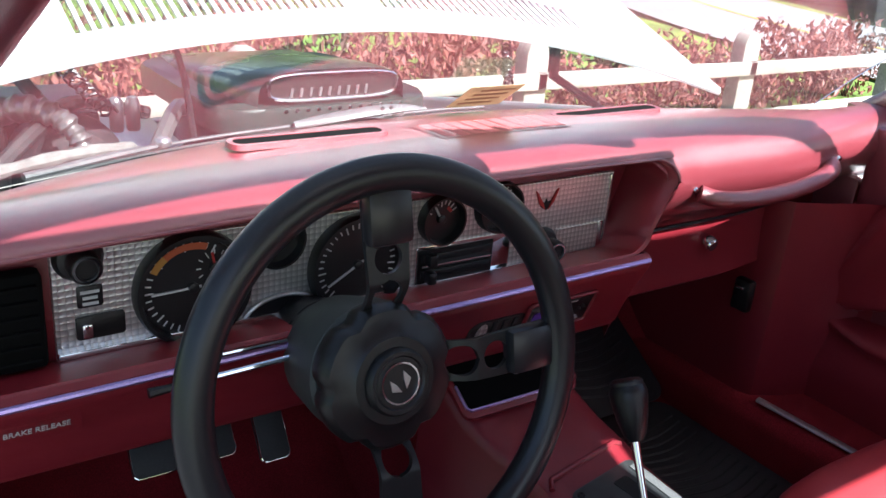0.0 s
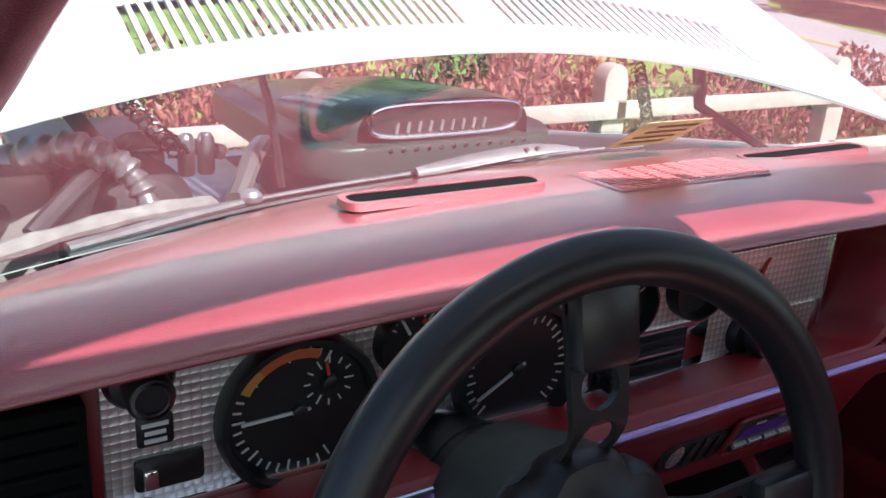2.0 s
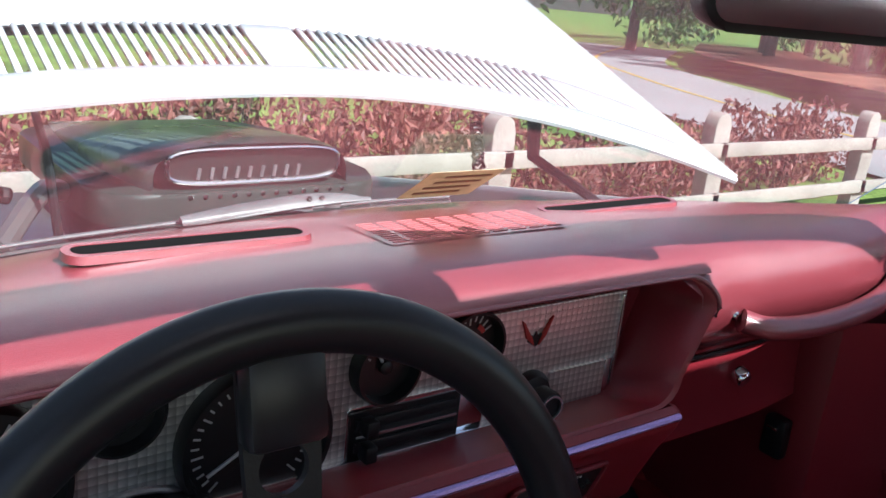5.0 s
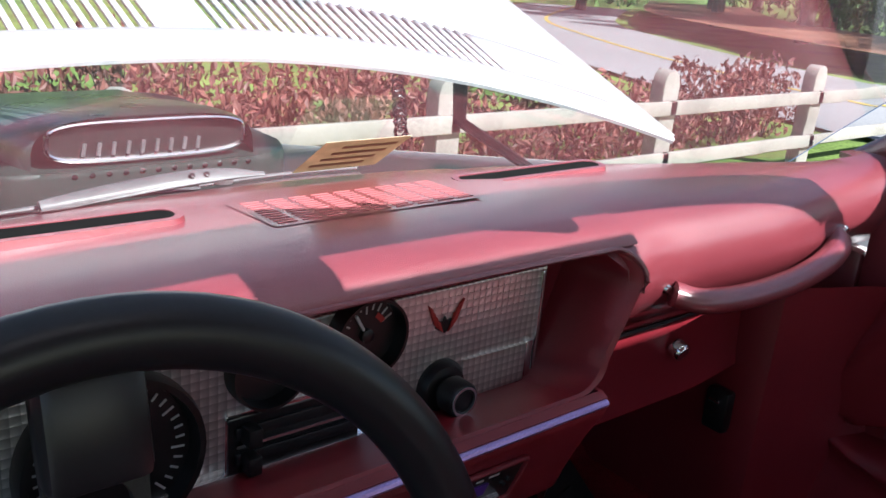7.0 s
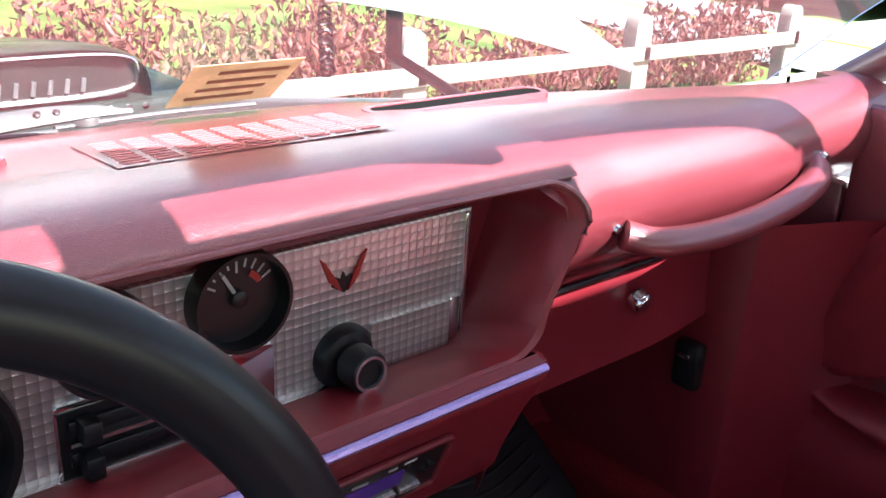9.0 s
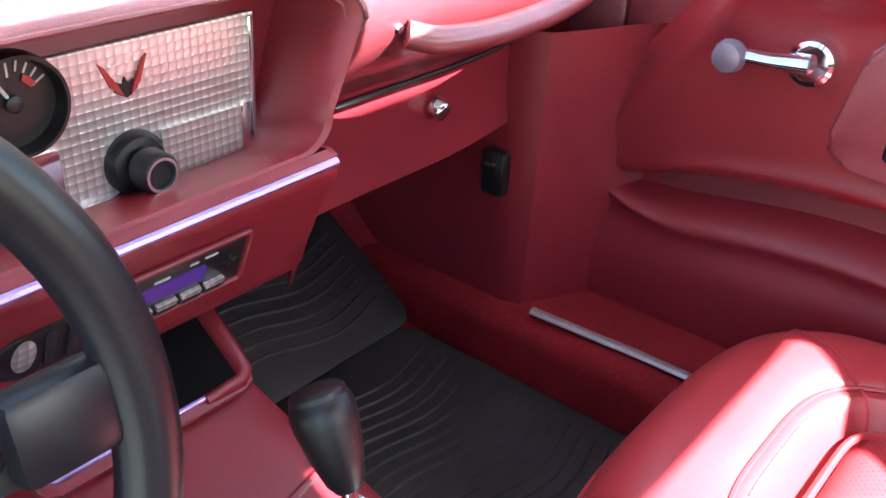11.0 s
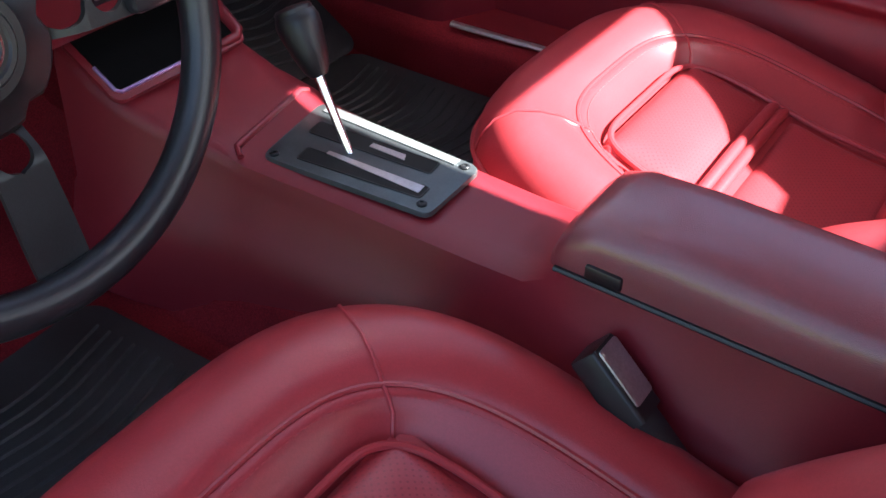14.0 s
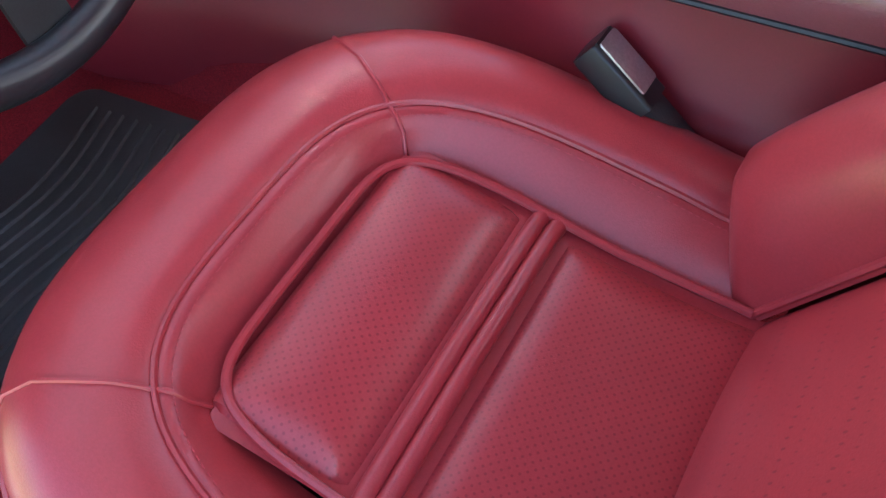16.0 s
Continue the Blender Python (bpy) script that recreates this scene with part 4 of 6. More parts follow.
def build_wheel():
    t = thing("steering_wheel", "black leather-rimmed three-spoke steering wheel with pierced spokes", "steering wheel")
    n = 96
    ring = []
    for k in range(n):
        a = 2 * math.pi * k / n
        ring.append((WR * math.cos(a), WR * math.sin(a), 0.0))
    bm = tube(ring, 0.0192, 18, closed=True, flat=0.88, up=(0, 0, 1))
    bmesh.ops.transform(bm, matrix=WHEEL, verts=bm.verts)
    part("rim", bm, BLACK_LEATHER, t, "thick black leather rim")
    # Spokes: up, right, down, left as flat pierced blades that drop to the hub.
    for ang, holes in ((90, 2), (0, 2), (-90, 1)):
        bm = bmesh.new()
        h0, h1, dep = 0.040, WR - 0.008, 0.035
        wid = lambda r: 0.0225 + 0.003 * smooth((r - 0.06) / 0.12)
        zz = lambda r: -dep * (1 - smooth((r - 0.045) / 0.06)) - 0.006
        cuts = []
        rs = np.linspace(h0, h1, 121)
        holespan = []
        for i in range(holes):
            c = 0.088 + 0.040 * i
            holespan.append((c, 0.0170 - 0.001 * i))
        rows_top = []
        for r in rs:
            w = wid(r)
            inner = 0.0
            for c, hr in holespan:
                if abs(r - c) < hr:
                    inner = math.sqrt(hr * hr - (r - c) ** 2)
            rows_top.append((r, w, inner, zz(r)))
        th = 0.006
        for s in (-1, 1):
            rows = []
            for r, w, inner, z in rows_top:
                rows.append([Vector((r, s * inner, z)), Vector((r, s * w, z)), Vector((r, s * w, z - th)), Vector((r, s * inner, z - th))])
            grid(rows, bm, close_v=True, flip=s < 0)
        bmesh.ops.transform(bm, matrix=WHEEL @ pose(0, 0, 0, 0, 0, ang), verts=bm.verts)
        sp = part("spoke", bm, BLACK_METAL, t, "black pierced metal spoke")
        if ang in (90, 0, 180):
            cov = box(0.142, WR - 0.012, -0.0255, 0.0255, -0.016, 0.008, 0.007, 2)
            bmesh.ops.transform(cov, matrix=WHEEL @ pose(0, 0, 0, 0, 0, ang), verts=cov.verts)
            part("spoke_cover", cov, BLACK_LEATHER, sp)
    # Hub with a scalloped collar, horn button and badge.
    seg = 72
    rows = []
    for rr, z in ((0.074, -0.050), (0.078, -0.040), (0.078, -0.022), (0.072, -0.014), (0.050, -0.010), (0.046, -0.006), (0.0, -0.004)):
        row = []
        for k in range(seg):
            a = 2 * math.pi * k / seg
            sc = 1 - (0.10 * max(0.0, math.cos(6 * a)) ** 3 if rr > 0.06 else 0)
            row.append((rr * sc * math.cos(a), rr * sc * math.sin(a), z))
        rows.append(row)
    bm = grid(rows, close_v=True)
    bmesh.ops.transform(bm, matrix=WHEEL, verts=bm.verts)
    part("hub", bm, BLACK_PLASTIC, t, "scalloped black hub")
    b = part("horn_button", lathe([(0.036, -0.006), (0.036, 0.0), (0.033, 0.004), (0.029, 0.004), (0.027, 0.002), (0, 0.003)], 36, WHEEL), BLACK_PLASTIC, t)
    part("button_ring", lathe([(0.0225, 0.003), (0.0225, 0.0045), (0.0205, 0.0045), (0.0205, 0.002)], 36, WHEEL, closed=True), CHROME, b)
    bm = bmesh.new()
    for s in (-1, 1):
        prism([(s * 0.003, -0.009), (s * 0.0125, -0.002), (s * 0.009, 0.010), (s * 0.005, 0.002)][:: s], WHEEL @ pose(0, 0, 0.003, 0, 0, 25), 0.0015, bm=bm)
    part("button_badge", bm, ALUMINIUM_PLAIN, b, smooth=False)
    # Column shroud.
    c = thing("steering_column", "black and dark grey steering column with slim chrome stalks", "steering column")
    bm = lathe([(0.060, -0.140), (0.066, -0.134), (0.074, -0.080), (0.0745, -0.052), (0.070, -0.048)], 40, WHEEL)
    part("wheel_boss", bm, material("grey_green_plastic", (0.035, 0.042, 0.042), 0.5, grain=0.1, bump=0.2, blotch=0.1, blotch_scale=20), c, "dark grey conical boss")
    bm = lathe([(0.048, -0.30), (0.052, -0.20), (0.056, -0.15), (0.058, -0.139), (0.050, -0.136)], 36, WHEEL)
    part("shroud", bm, BLACK_PLASTIC, c)
    part("shroud_ring", lathe([(0.0545, -0.168), (0.0560, -0.166), (0.0560, -0.162), (0.0545, -0.160)], 36, WHEEL, closed=True), BLACK_METAL, c)
    for a, e, r in (((-0.375, 0.180, 0.7345), (-0.520, 0.178, 0.7315), 0.0032), ((-0.40, 0.195, 0.7475), (-0.475, 0.192, 0.7485), 0.0028)):
        a, e = Vector(a), Vector(e)
        stalk = part("stalk", tube([a, e], r, 8), CHROME, c, "slim chrome stalk")
        part("stalk_tip", tube([e, e + (e - a).normalized() * 0.036], [0.0036, 0.0055], 8), BLACK_PLASTIC, stalk)
    # Trim arch where the column meets the panel.
    arch = [(-0.364 + 0.054 * math.cos(radians(a)), 0.281, 0.722 + 0.036 * math.sin(radians(a))) for a in range(0, 181, 10)]
    part("arch_trim", tube(arch, 0.0032, 8), ALUMINIUM_PLAIN, DASH, "bright arched trim over the column")
    arch2 = prism([(x + 0.0, z) for x, _, z in arch], facing(0, 0.284, 0), 0.004)
    part("arch_recess", arch2, BLACK_PLASTIC, DASH)


build_wheel()


# ---- seats ----
def build_seat(tall, taper):
    """One bucket seat about its own middle: x across, y ahead from the crease, z up from its base."""
    t = thing("bucket_seat", "red leather bucket seat with piped bolsters and perforated centre", "car seat", "front bucket seats")
    W, D = 0.308, 0.495

    def outline(f, ex=0.57):
        """Half-superellipse footprint: f from 0 at the rear left round the front to 1 at the rear right."""
        a = math.pi * (1 - f)
        c, s = math.cos(a), math.sin(a)
        x = W * math.copysign(abs(c) ** ex, c)
        y = D * abs(s) ** ex
        return x, y

    def ring(scale_x, front, rear_x, z0, n=64):
        pts = []
        for i in range(n + 1):
            x, y = outline(i / n)
            px, py = x * scale_x, y * front
            z = z0(px, py)
            pts.append((px, py, z))
        return pts

    slope = lambda y: 0.385 + 0.075 * smooth(y / 0.40)
    n = 96
    rows = []
    # From the underside up the outer wall, over the bolster, down into the seam and in to the centre panel.
    spec = [(0.90, 0.92, -0.17), (0.97, 0.97, -0.12), (1.0, 1.0, -0.065), (1.005, 1.0, -0.030), (0.985, 0.985, -0.002), (0.945, 0.957, 0.020), (0.88, 0.91, 0.033), (0.825, 0.85, 0.036), (0.765, 0.80, 0.033), (0.725, 0.765, 0.027), (0.707, 0.752, 0.021), (0.692, 0.740, 0.022), (0.674, 0.726, 0.019), (0.62, 0.697, 0.008), (0.54, 0.668, -0.008), (0.488, 0.652, -0.026)]
    for sx, fy, dz in spec:
        row = []
        for i in range(n + 1):
            x, y = outline(i / n, 0.57 - 0.25 * smooth((0.70 - sx) / 0.17))
            px, py = x * sx, y * fy
            edge = smooth(py / 0.10)
            z = slope(py) + dz * (0.55 + 0.45 * edge if dz > 0 else 1)
            row.append((px, py, z))
        rows.append(row)
    part("bolster", grid(rows, flip=True), RED_LEATHER, t, "smooth red leather U-shaped bolster")
    base = [(px, py, z) for px, py, z in rows[0]]
    piping = [(x * 1.0, y, z) for x, y, z in rows[3]]
    part("piping", tube(piping, 0.0045, 8), RED_LEATHER, t)
    seam = [(x, y, z + 0.0015) for x, y, z in rows[10]]
    part("bolster_seam", tube(seam, 0.0028, 6), RED_LEATHER, t, "raised stitched seam")
    # Stitches beside the seam.
    st = bmesh.new()
    line = [Vector(p) for p in rows[12]]
    for a, b in zip(line[:-1], line[1:]):
        m = max(1, int((b - a).length / 0.006))
        for k in range(m):
            p, q = a.lerp(b, (k + 0.2) / m), a.lerp(b, (k + 0.75) / m)
            tube([p + Vector((0, 0, 0.001)), q + Vector((0, 0, 0.001))], 0.0006, 4, st)
    part("stitching", st, material("red_thread", (0.42, 0.05, 0.06), 0.7, grain=0.1), t)
    # Cross seams over the bolster at the front corners.
    for f in (0.31, 0.69):
        i = round(f * n)
        pts = [Vector(rows[k][i]) + Vector((0, 0, 0.0008)) for k in range(3, 16)]
        part("cross_seam", tube(pts, 0.0022, 6), RED_LEATHER, t)
    # Centre panel in two cushions with ribs between.
    hw, front = 0.146, 0.318

    def pad_piece(y0, y1, r, name, label, lift=0.0):
        nx, ny = 24, 20
        rows_ = []
        for j in range(ny + 1):
            v = -1 + 2 * j / ny
            row = []
            for i in range(nx + 1):
                u = -1 + 2 * i / nx
                x = hw * u
                y = lerp(y0, y1, (v + 1) / 2)
                # rounded corners in plan
                cx = max(0.0, abs(x) - (hw - r))
                cy = max(0.0, abs(y - (y0 + y1) / 2) - ((y1 - y0) / 2 - r))
                if cx > 0 and cy > 0 and cx * cx + cy * cy > r * r:
                    k = r / math.hypot(cx, cy)
                    x = math.copysign(hw - r + cx * k, x)
                    y = (y0 + y1) / 2 + math.copysign((y1 - y0) / 2 - r + cy * k, y - (y0 + y1) / 2)
                e = min((1 - abs(u)) * hw, (1 - abs(v)) * (y1 - y0) / 2)
                puff = 0.020 * (1 - math.exp(-e / 0.016))
                row.append((x, y, slope(y) - 0.012 + puff + lift))
            rows_.append(row)
        return part(name, grid(rows_), PERFORATED, t, label)

    bed = [[(x, y, slope(y) - 0.006) for x in np.linspace(-hw - 0.004, hw + 0.004, 8)] for y in np.linspace(-0.02, front - 0.01, 12)]
    part("panel_bed", grid(bed), RED_LEATHER, t)
    pad_piece(0.194, front, 0.030, "front_cushion", "perforated red leather cushion")
    pad_piece(-0.02, 0.162, 0.02, "rear_cushion", "perforated red leather cushion")
    for y in (0.170, 0.185):
        part("rib", tube([(-hw, y, slope(y) - 0.004), (-hw * 0.9, y, slope(y)), (0, y, slope(y) + 0.004), (hw * 0.9, y, slope(y)), (hw, y, slope(y) - 0.004)], 0.0082, 12), RED_LEATHER, t)
    ppath = []
    for i in range(n + 1):
        x, y = outline(i / n, 0.30)
        ppath.append((x * (hw + 0.003) / W, y * (front + 0.003) / D, slope(y * front / D) + 0.001))
    part("panel_piping", tube(ppath, 0.0042, 8), RED_LEATHER, t)
    # Backrest: two bolsters, a centre and a shell, leaning back.
    lean = pose(0, -0.01, 0.375, 33, 0, 0)

    def back_piece(x0, x1, z0, z1, d0, d1, name, label, mat, puff=0.03):
        rows_ = []
        for j in range(25):
            v = j / 24
            row = []
            for i in range(21):
                u = i / 20
                w = 1 - 0.12 * smooth((v - 0.55) / 0.45)
                x = lerp(x0, x1, u) * w
                e = math.sin(math.pi * u) ** 0.5 * min(1.0, (v + 0.02) * 6, (1.02 - v) * 6) ** 0.5 * (1 - taper * smooth((v - 0.15) / 0.7))
                row.append(lean @ Vector((x, lerp(d0, d1, u) + puff * e, lerp(z0, z1, v))))
            rows_.append(row)
        return part(name, grid(rows_), mat, t, label)

    back_piece(-0.318, -0.150, -0.02, tall, -0.05, 0.005, "back_bolster", "smooth red leather side bolster", RED_LEATHER, 0.125)
    back_piece(0.150, 0.318, -0.02, tall, 0.005, -0.05, "back_bolster", "smooth red leather side bolster", RED_LEATHER, 0.125)
    back_piece(-0.152, 0.152, -0.02, tall, 0.0, 0.0, "back_centre", "perforated red leather back panel", PERFORATED_BACK, 0.022)
    bm = prism(rrect(0.58, tall + 0.05, 0.10, cy=tall / 2 - 0.025), lean @ pose(0, -0.045, 0, 90, 0, 0), 0.05, 0.02)
    part("back_shell", bm, RED_VINYL, t)
    bm = box(-0.25, 0.25, 0.02, 0.45, 0.235, 0.34, 0.02)
    part("seat_base", bm, BLACK_PLASTIC, t)
    for x in (-0.152, 0.152):
        pts = [lean @ Vector((x * (1 - 0.12 * smooth((v - 0.55) / 0.45)), 0.012, lerp(-0.02, tall - 0.01, v))) for v in np.linspace(0, 1, 14)]
        part("back_piping", tube(pts, 0.004, 8), RED_LEATHER, t)
    return t


def perforated(turn=(0, 0, 45)):
    m = RED_LEATHER.copy()
    m.name = "perforated_red_leather"
    nt = m.node_tree
    b = nt.nodes["Principled BSDF"]
    tex = [n for n in nt.nodes if n.type == "TEX_COORD"][0]
    mp = nt.nodes.new("ShaderNodeMapping")
    mp.inputs["Scale"].default_value = (170, 170, 0)
    mp.inputs["Rotation"].default_value = [radians(a) for a in turn]
    nt.links.new(tex.outputs["Object"], mp.inputs[0])
    v = nt.nodes.new("ShaderNodeTexVoronoi")
    v.inputs["Randomness"].default_value, v.inputs["Scale"].default_value = 0.0, 1.0
    nt.links.new(mp.outputs[0], v.inputs["Vector"])
    r = nt.nodes.new("ShaderNodeMapRange")
    r.inputs[1].default_value, r.inputs[2].default_value = 0.14, 0.24
    nt.links.new(v.outputs["Distance"], r.inputs[0])
    old = b.inputs["Base Color"].links[0].from_socket
    mix = nt.nodes.new("ShaderNodeMix")
    mix.data_type = "RGBA"
    mix.inputs[6].default_value = (0.24, 0.020, 0.028, 1)
    nt.links.new(r.outputs[0], mix.inputs[0])
    nt.links.new(old, mix.inputs[7])
    nt.links.new(mix.outputs[2], b.inputs["Base Color"])
    b.inputs["Roughness"].default_value = 0.33
    return m


PERFORATED = perforated()
PERFORATED_BACK = perforated((62, 0, 45))
SEAT = build_seat(0.46, 0.3)
SEAT.matrix_basis = pose(-0.388, -0.565, 0.0)
PSEAT = build_seat(0.31, 0.85)
PSEAT.matrix_basis = pose(0.402, -0.500, 0.0)
tagged(SEAT, "red leather driver's bucket seat with piped bolsters and perforated centre")
tagged(PSEAT, "red leather passenger bucket seat partly in sun")


# ---- console ----
PLATE_GREY = material("plate_grey", (0.10, 0.115, 0.12), 0.42, metal=0.6, grain=0.12, grain_scale=700, bump=0.1, bump_scale=900, blotch=0.15, blotch_scale=30)


def build_console():
    t = thing("centre_console", "long red plastic centre console with armrest and shifter plate", "console")
    # Cross-section along the car: (y, top z, left x, right x).
    stations = [(0.335, 0.583, -0.115, 0.100), (0.29, 0.558, -0.113, 0.100), (0.25, 0.533, -0.106, 0.102), (0.20, 0.513, -0.092, 0.106), (0.14, 0.500, -0.072, 0.110), (0.10, 0.487, -0.066, 0.110), (0.0, 0.482, -0.056, 0.106), (-0.12, 0.479, -0.050, 0.102), (-0.20, 0.478, -0.047, 0.100), (-0.255, 0.480, -0.046, 0.098), (-0.29, 0.505, -0.050, 0.096), (-0.315, 0.530, -0.055, 0.090), (-0.36, 0.536, -0.058, 0.086), (-0.80, 0.530, -0.060, 0.084)]
    rows = []
    for y, z, a, b in stations:
        r = 0.014
        wl = 0.035
        low = 0.255
        row = [(a - wl, y, low), (a - wl + 0.004, y, 0.36), (a - 0.016, y, min(0.405, z - 0.06)), (a - 0.010, y, min(0.412, z - 0.055)), (a, y, z - r * 1.6), (a + r * 0.3, y, z - r * 0.5), (a + r, y, z)]
        row += [(lerp(a + r, b - r, k / 6), y, z + 0.002 * math.sin(math.pi * k / 6)) for k in range(1, 6)]
        row += [(b - r, y, z), (b - r * 0.3, y, z - r * 0.5), (b, y, z - r * 1.6), (b + 0.008, y, min(0.412, z - 0.055)), (b + 0.014, y, min(0.405, z - 0.06)), (b + wl - 0.006, y, 0.36), (b + wl, y, low)]
        rows.append(row)
    bm = grid(rows, flip=True)
    part("body", bm, RED_PLASTIC, t, "grained red plastic console body")
    # Shifter plate.
    outline = [(-0.044, 0.088), (0.088, 0.112), (0.080, -0.127), (-0.026, -0.130)]
    plate = part("shifter_plate", prism(rounded(outline, 0.012), pose(0, 0, 0.484), 0.007, 0.002), PLATE_GREY, t, "dark grey metal shifter plate with two slots")
    part("plate_edge", prism([(0.070, 0.095), (0.086, 0.098), (0.078, -0.10), (0.066, -0.10)], pose(0, 0, 0.4915), 0.0012), material("brushed_plate", (0.30, 0.32, 0.32), 0.45, metal=0.7, grain=0.3, grain_scale=900, bump=0.5, bump_scale=1200), plate, smooth=False)
    # Slots are thin black sheets on the plate, painting the shade of the gaps.
    for poly in ([(0.024, 0.078), (0.050, 0.082), (0.060, -0.085), (0.036, -0.088)], [(-0.026, 0.052), (-0.002, 0.056), (0.014, -0.104), (-0.008, -0.106)]):
        s = part("slot", prism(rounded(poly, 0.004), pose(0, 0, 0.4912), 0.0008), material("gate_shade_black", (0.004, 0.004, 0.004), 0.8, grain=0.1), plate, smooth=False)
        part("slot_lip", tube([(x, y, 0.4915) for x, y in rounded(poly, 0.004)], 0.0012, 6, closed=True), BLACK_METAL, plate)
    part("gate_strip", prism([(0.000, 0.03), (0.006, 0.03), (0.012, -0.098), (-0.002, -0.100)], pose(0, 0, 0.4922), 0.0008), ALUMINIUM_PLAIN, plate, smooth=False)
    part("gate_strip", prism([(0.040, 0.0), (0.048, 0.0), (0.050, -0.045), (0.040, -0.05)], pose(0, 0, 0.4922), 0.0008), ALUMINIUM_PLAIN, plate, smooth=False)
    for x, y in ((0.070, -0.112), (-0.015, -0.114), (-0.034, 0.078)):
        sc = part("screw", lathe([(0.0058, 0), (0.0058, 0.002), (0.0045, 0.003), (0.0025, 0.003), (0.0022, 0.0015), (0, 0.0015)], 16, pose(x, y, 0.491)), BLACK_METAL, plate)
    part("plate_rim", tube([(-0.060, 0.105, 0.4905), (-0.052, 0.118, 0.4955), (0.080, 0.140, 0.5015), (0.090, 0.134, 0.4995)], 0.004, 8), RED_PLASTIC, t)
    # Shifter.
    sh = part("shift_lever", tube([(0.020, 0.012, 0.487), (0.0225, 0.033, 0.527), (0.025, 0.056, 0.572)], [0.0052, 0.0052, 0.006], 12), CHROME, t, "polished chrome shift lever")
    kb = lathe([(0, -0.046), (0.010, -0.045), (0.015, -0.037), (0.0205, -0.016), (0.0245, 0.008), (0.0252, 0.018), (0.0228, 0.026), (0.0215, 0.0275), (0.0215, 0.0315), (0.018, 0.0345), (0.0, 0.036)], 28, Matrix.Translation((0.028, 0.076, 0.611)) @ Vector((0.05, 0.475, 0.88)).to_track_quat("Z", "Y").to_matrix().to_4x4())
    part("shift_knob", kb, BLACK_PLASTIC, sh, "black egg-shaped shift knob")
    # Tray under the dash.
    tm = pose(-0.012, 0.278, 0.563, 31, 0, 0)
    tr = part("tray", prism(rrect(0.206, 0.104, 0.014), tm, 0.006, 0.003), RED_PLASTIC, t, "tray with its opening's shade as a near-black sheet and a bright lip")
    # No hollow here: a black sheet paints the tray's inner shade.
    part("tray_shade_sheet", prism(rrect(0.186, 0.088, 0.008), tm @ pose(0, 0.004, 0.0062), 0.001), SHADE_BLACK, tr)
    # The lip's violet is reflected sky, given as colour.
    part("tray_lip", tube([tm @ Vector((x, y, 0.007)) for x, y in ((-0.094, 0.0), (-0.094, -0.036), (-0.089, -0.041), (0.06, -0.041))], 0.0024, 8), SKY_TINTED_TRIM, tr)
    part("tray_rim", tube([tm @ Vector((x, y, 0.006)) for x, y in ((0.05, -0.043), (0.088, -0.043), (0.096, -0.036), (0.099, 0.0), (0.101, 0.048))], [0.005, 0.007, 0.009, 0.010, 0.010], 10), RED_PLASTIC, tr)
    # Armrest lid.
    rows = []
    for y, top, w in ((-0.290, 0.531, 0.052), (-0.292, 0.548, 0.060), (-0.298, 0.566, 0.064), (-0.310, 0.581, 0.066), (-0.335, 0.591, 0.067), (-0.40, 0.594, 0.067), (-0.60, 0.591, 0.067), (-0.80, 0.587, 0.067)):
        row = []
        for k in range(25):
            a = math.pi * (1 - k / 24)
            c, s = math.cos(a), math.sin(a)
            row.append((-0.001 + w * math.copysign(abs(c) ** 0.5, c), y, 0.529 + (top - 0.529) * abs(s) ** 0.55))
        rows.append(row)
    lid = part("armrest_lid", grid(rows, flip=True), RED_VINYL, t, "padded dark red armrest lid")
    part("lid_seam", tube([(-0.069, y, 0.531) for y in (-0.30, -0.5, -0.8)], 0.003, 6), BLACK_PLASTIC, lid)
    part("latch", box(-0.0715, -0.060, -0.366, -0.330, 0.534, 0.550, 0.003), BLACK_PLASTIC, lid, "black lid latch")
    return t


def rounded(poly, r, n=4):
    """A polygon with its corners rounded."""
    out = []
    k = len(poly)
    for i in range(k):
        a, b, c = Vector(poly[i - 1]), Vector(poly[i]), Vector(poly[(i + 1) % k])
        p, q = b + (a - b).normalized() * r, b + (c - b).normalized() * r
        for j in range(n + 1):
            u = j / n
            v = p * (1 - u) ** 2 + b * 2 * u * (1 - u) + q * u * u
            out.append((v.x, v.y))
    if sum((out[i][0] * out[(i + 1) % len(out)][1] - out[(i + 1) % len(out)][0] * out[i][1]) for i in range(len(out))) < 0:
        out = out[::-1]
    return out


build_console()


def build_buckle():
    t = thing("seat_belt_buckle", "black seat belt buckle with a brushed metal face beside the seat", "seat belt buckle")
    m = look((-0.094, -0.357, 0.482), (-0.094 - 0.04, -0.357 - 0.35, 0.482 - 0.28)) @ pose(0, 0, 0, 0, 0, 15)
    body = part("buckle_case", prism(rrect(0.044, 0.030, 0.004), m @ pose(0, 0, -0.075), 0.075, 0.003), BLACK_PLASTIC, t)
    part("buckle_face", prism(rrect(0.036, 0.058, 0.003), m @ pose(0, 0.0155, -0.032, -90, 0, 0), 0.002, 0.0006), ALUMINIUM_PLAIN, t, "brushed metal face with worn lettering")
    part("belt_sleeve", tube([m @ Vector((0, 0, -0.07)), m @ Vector((0, 0, -0.13)), m @ Vector((0, -0.01, -0.24))], [0.021, 0.020, 0.018], 10, flat=0.6), BLACK_RUBBER, t)


build_buckle()


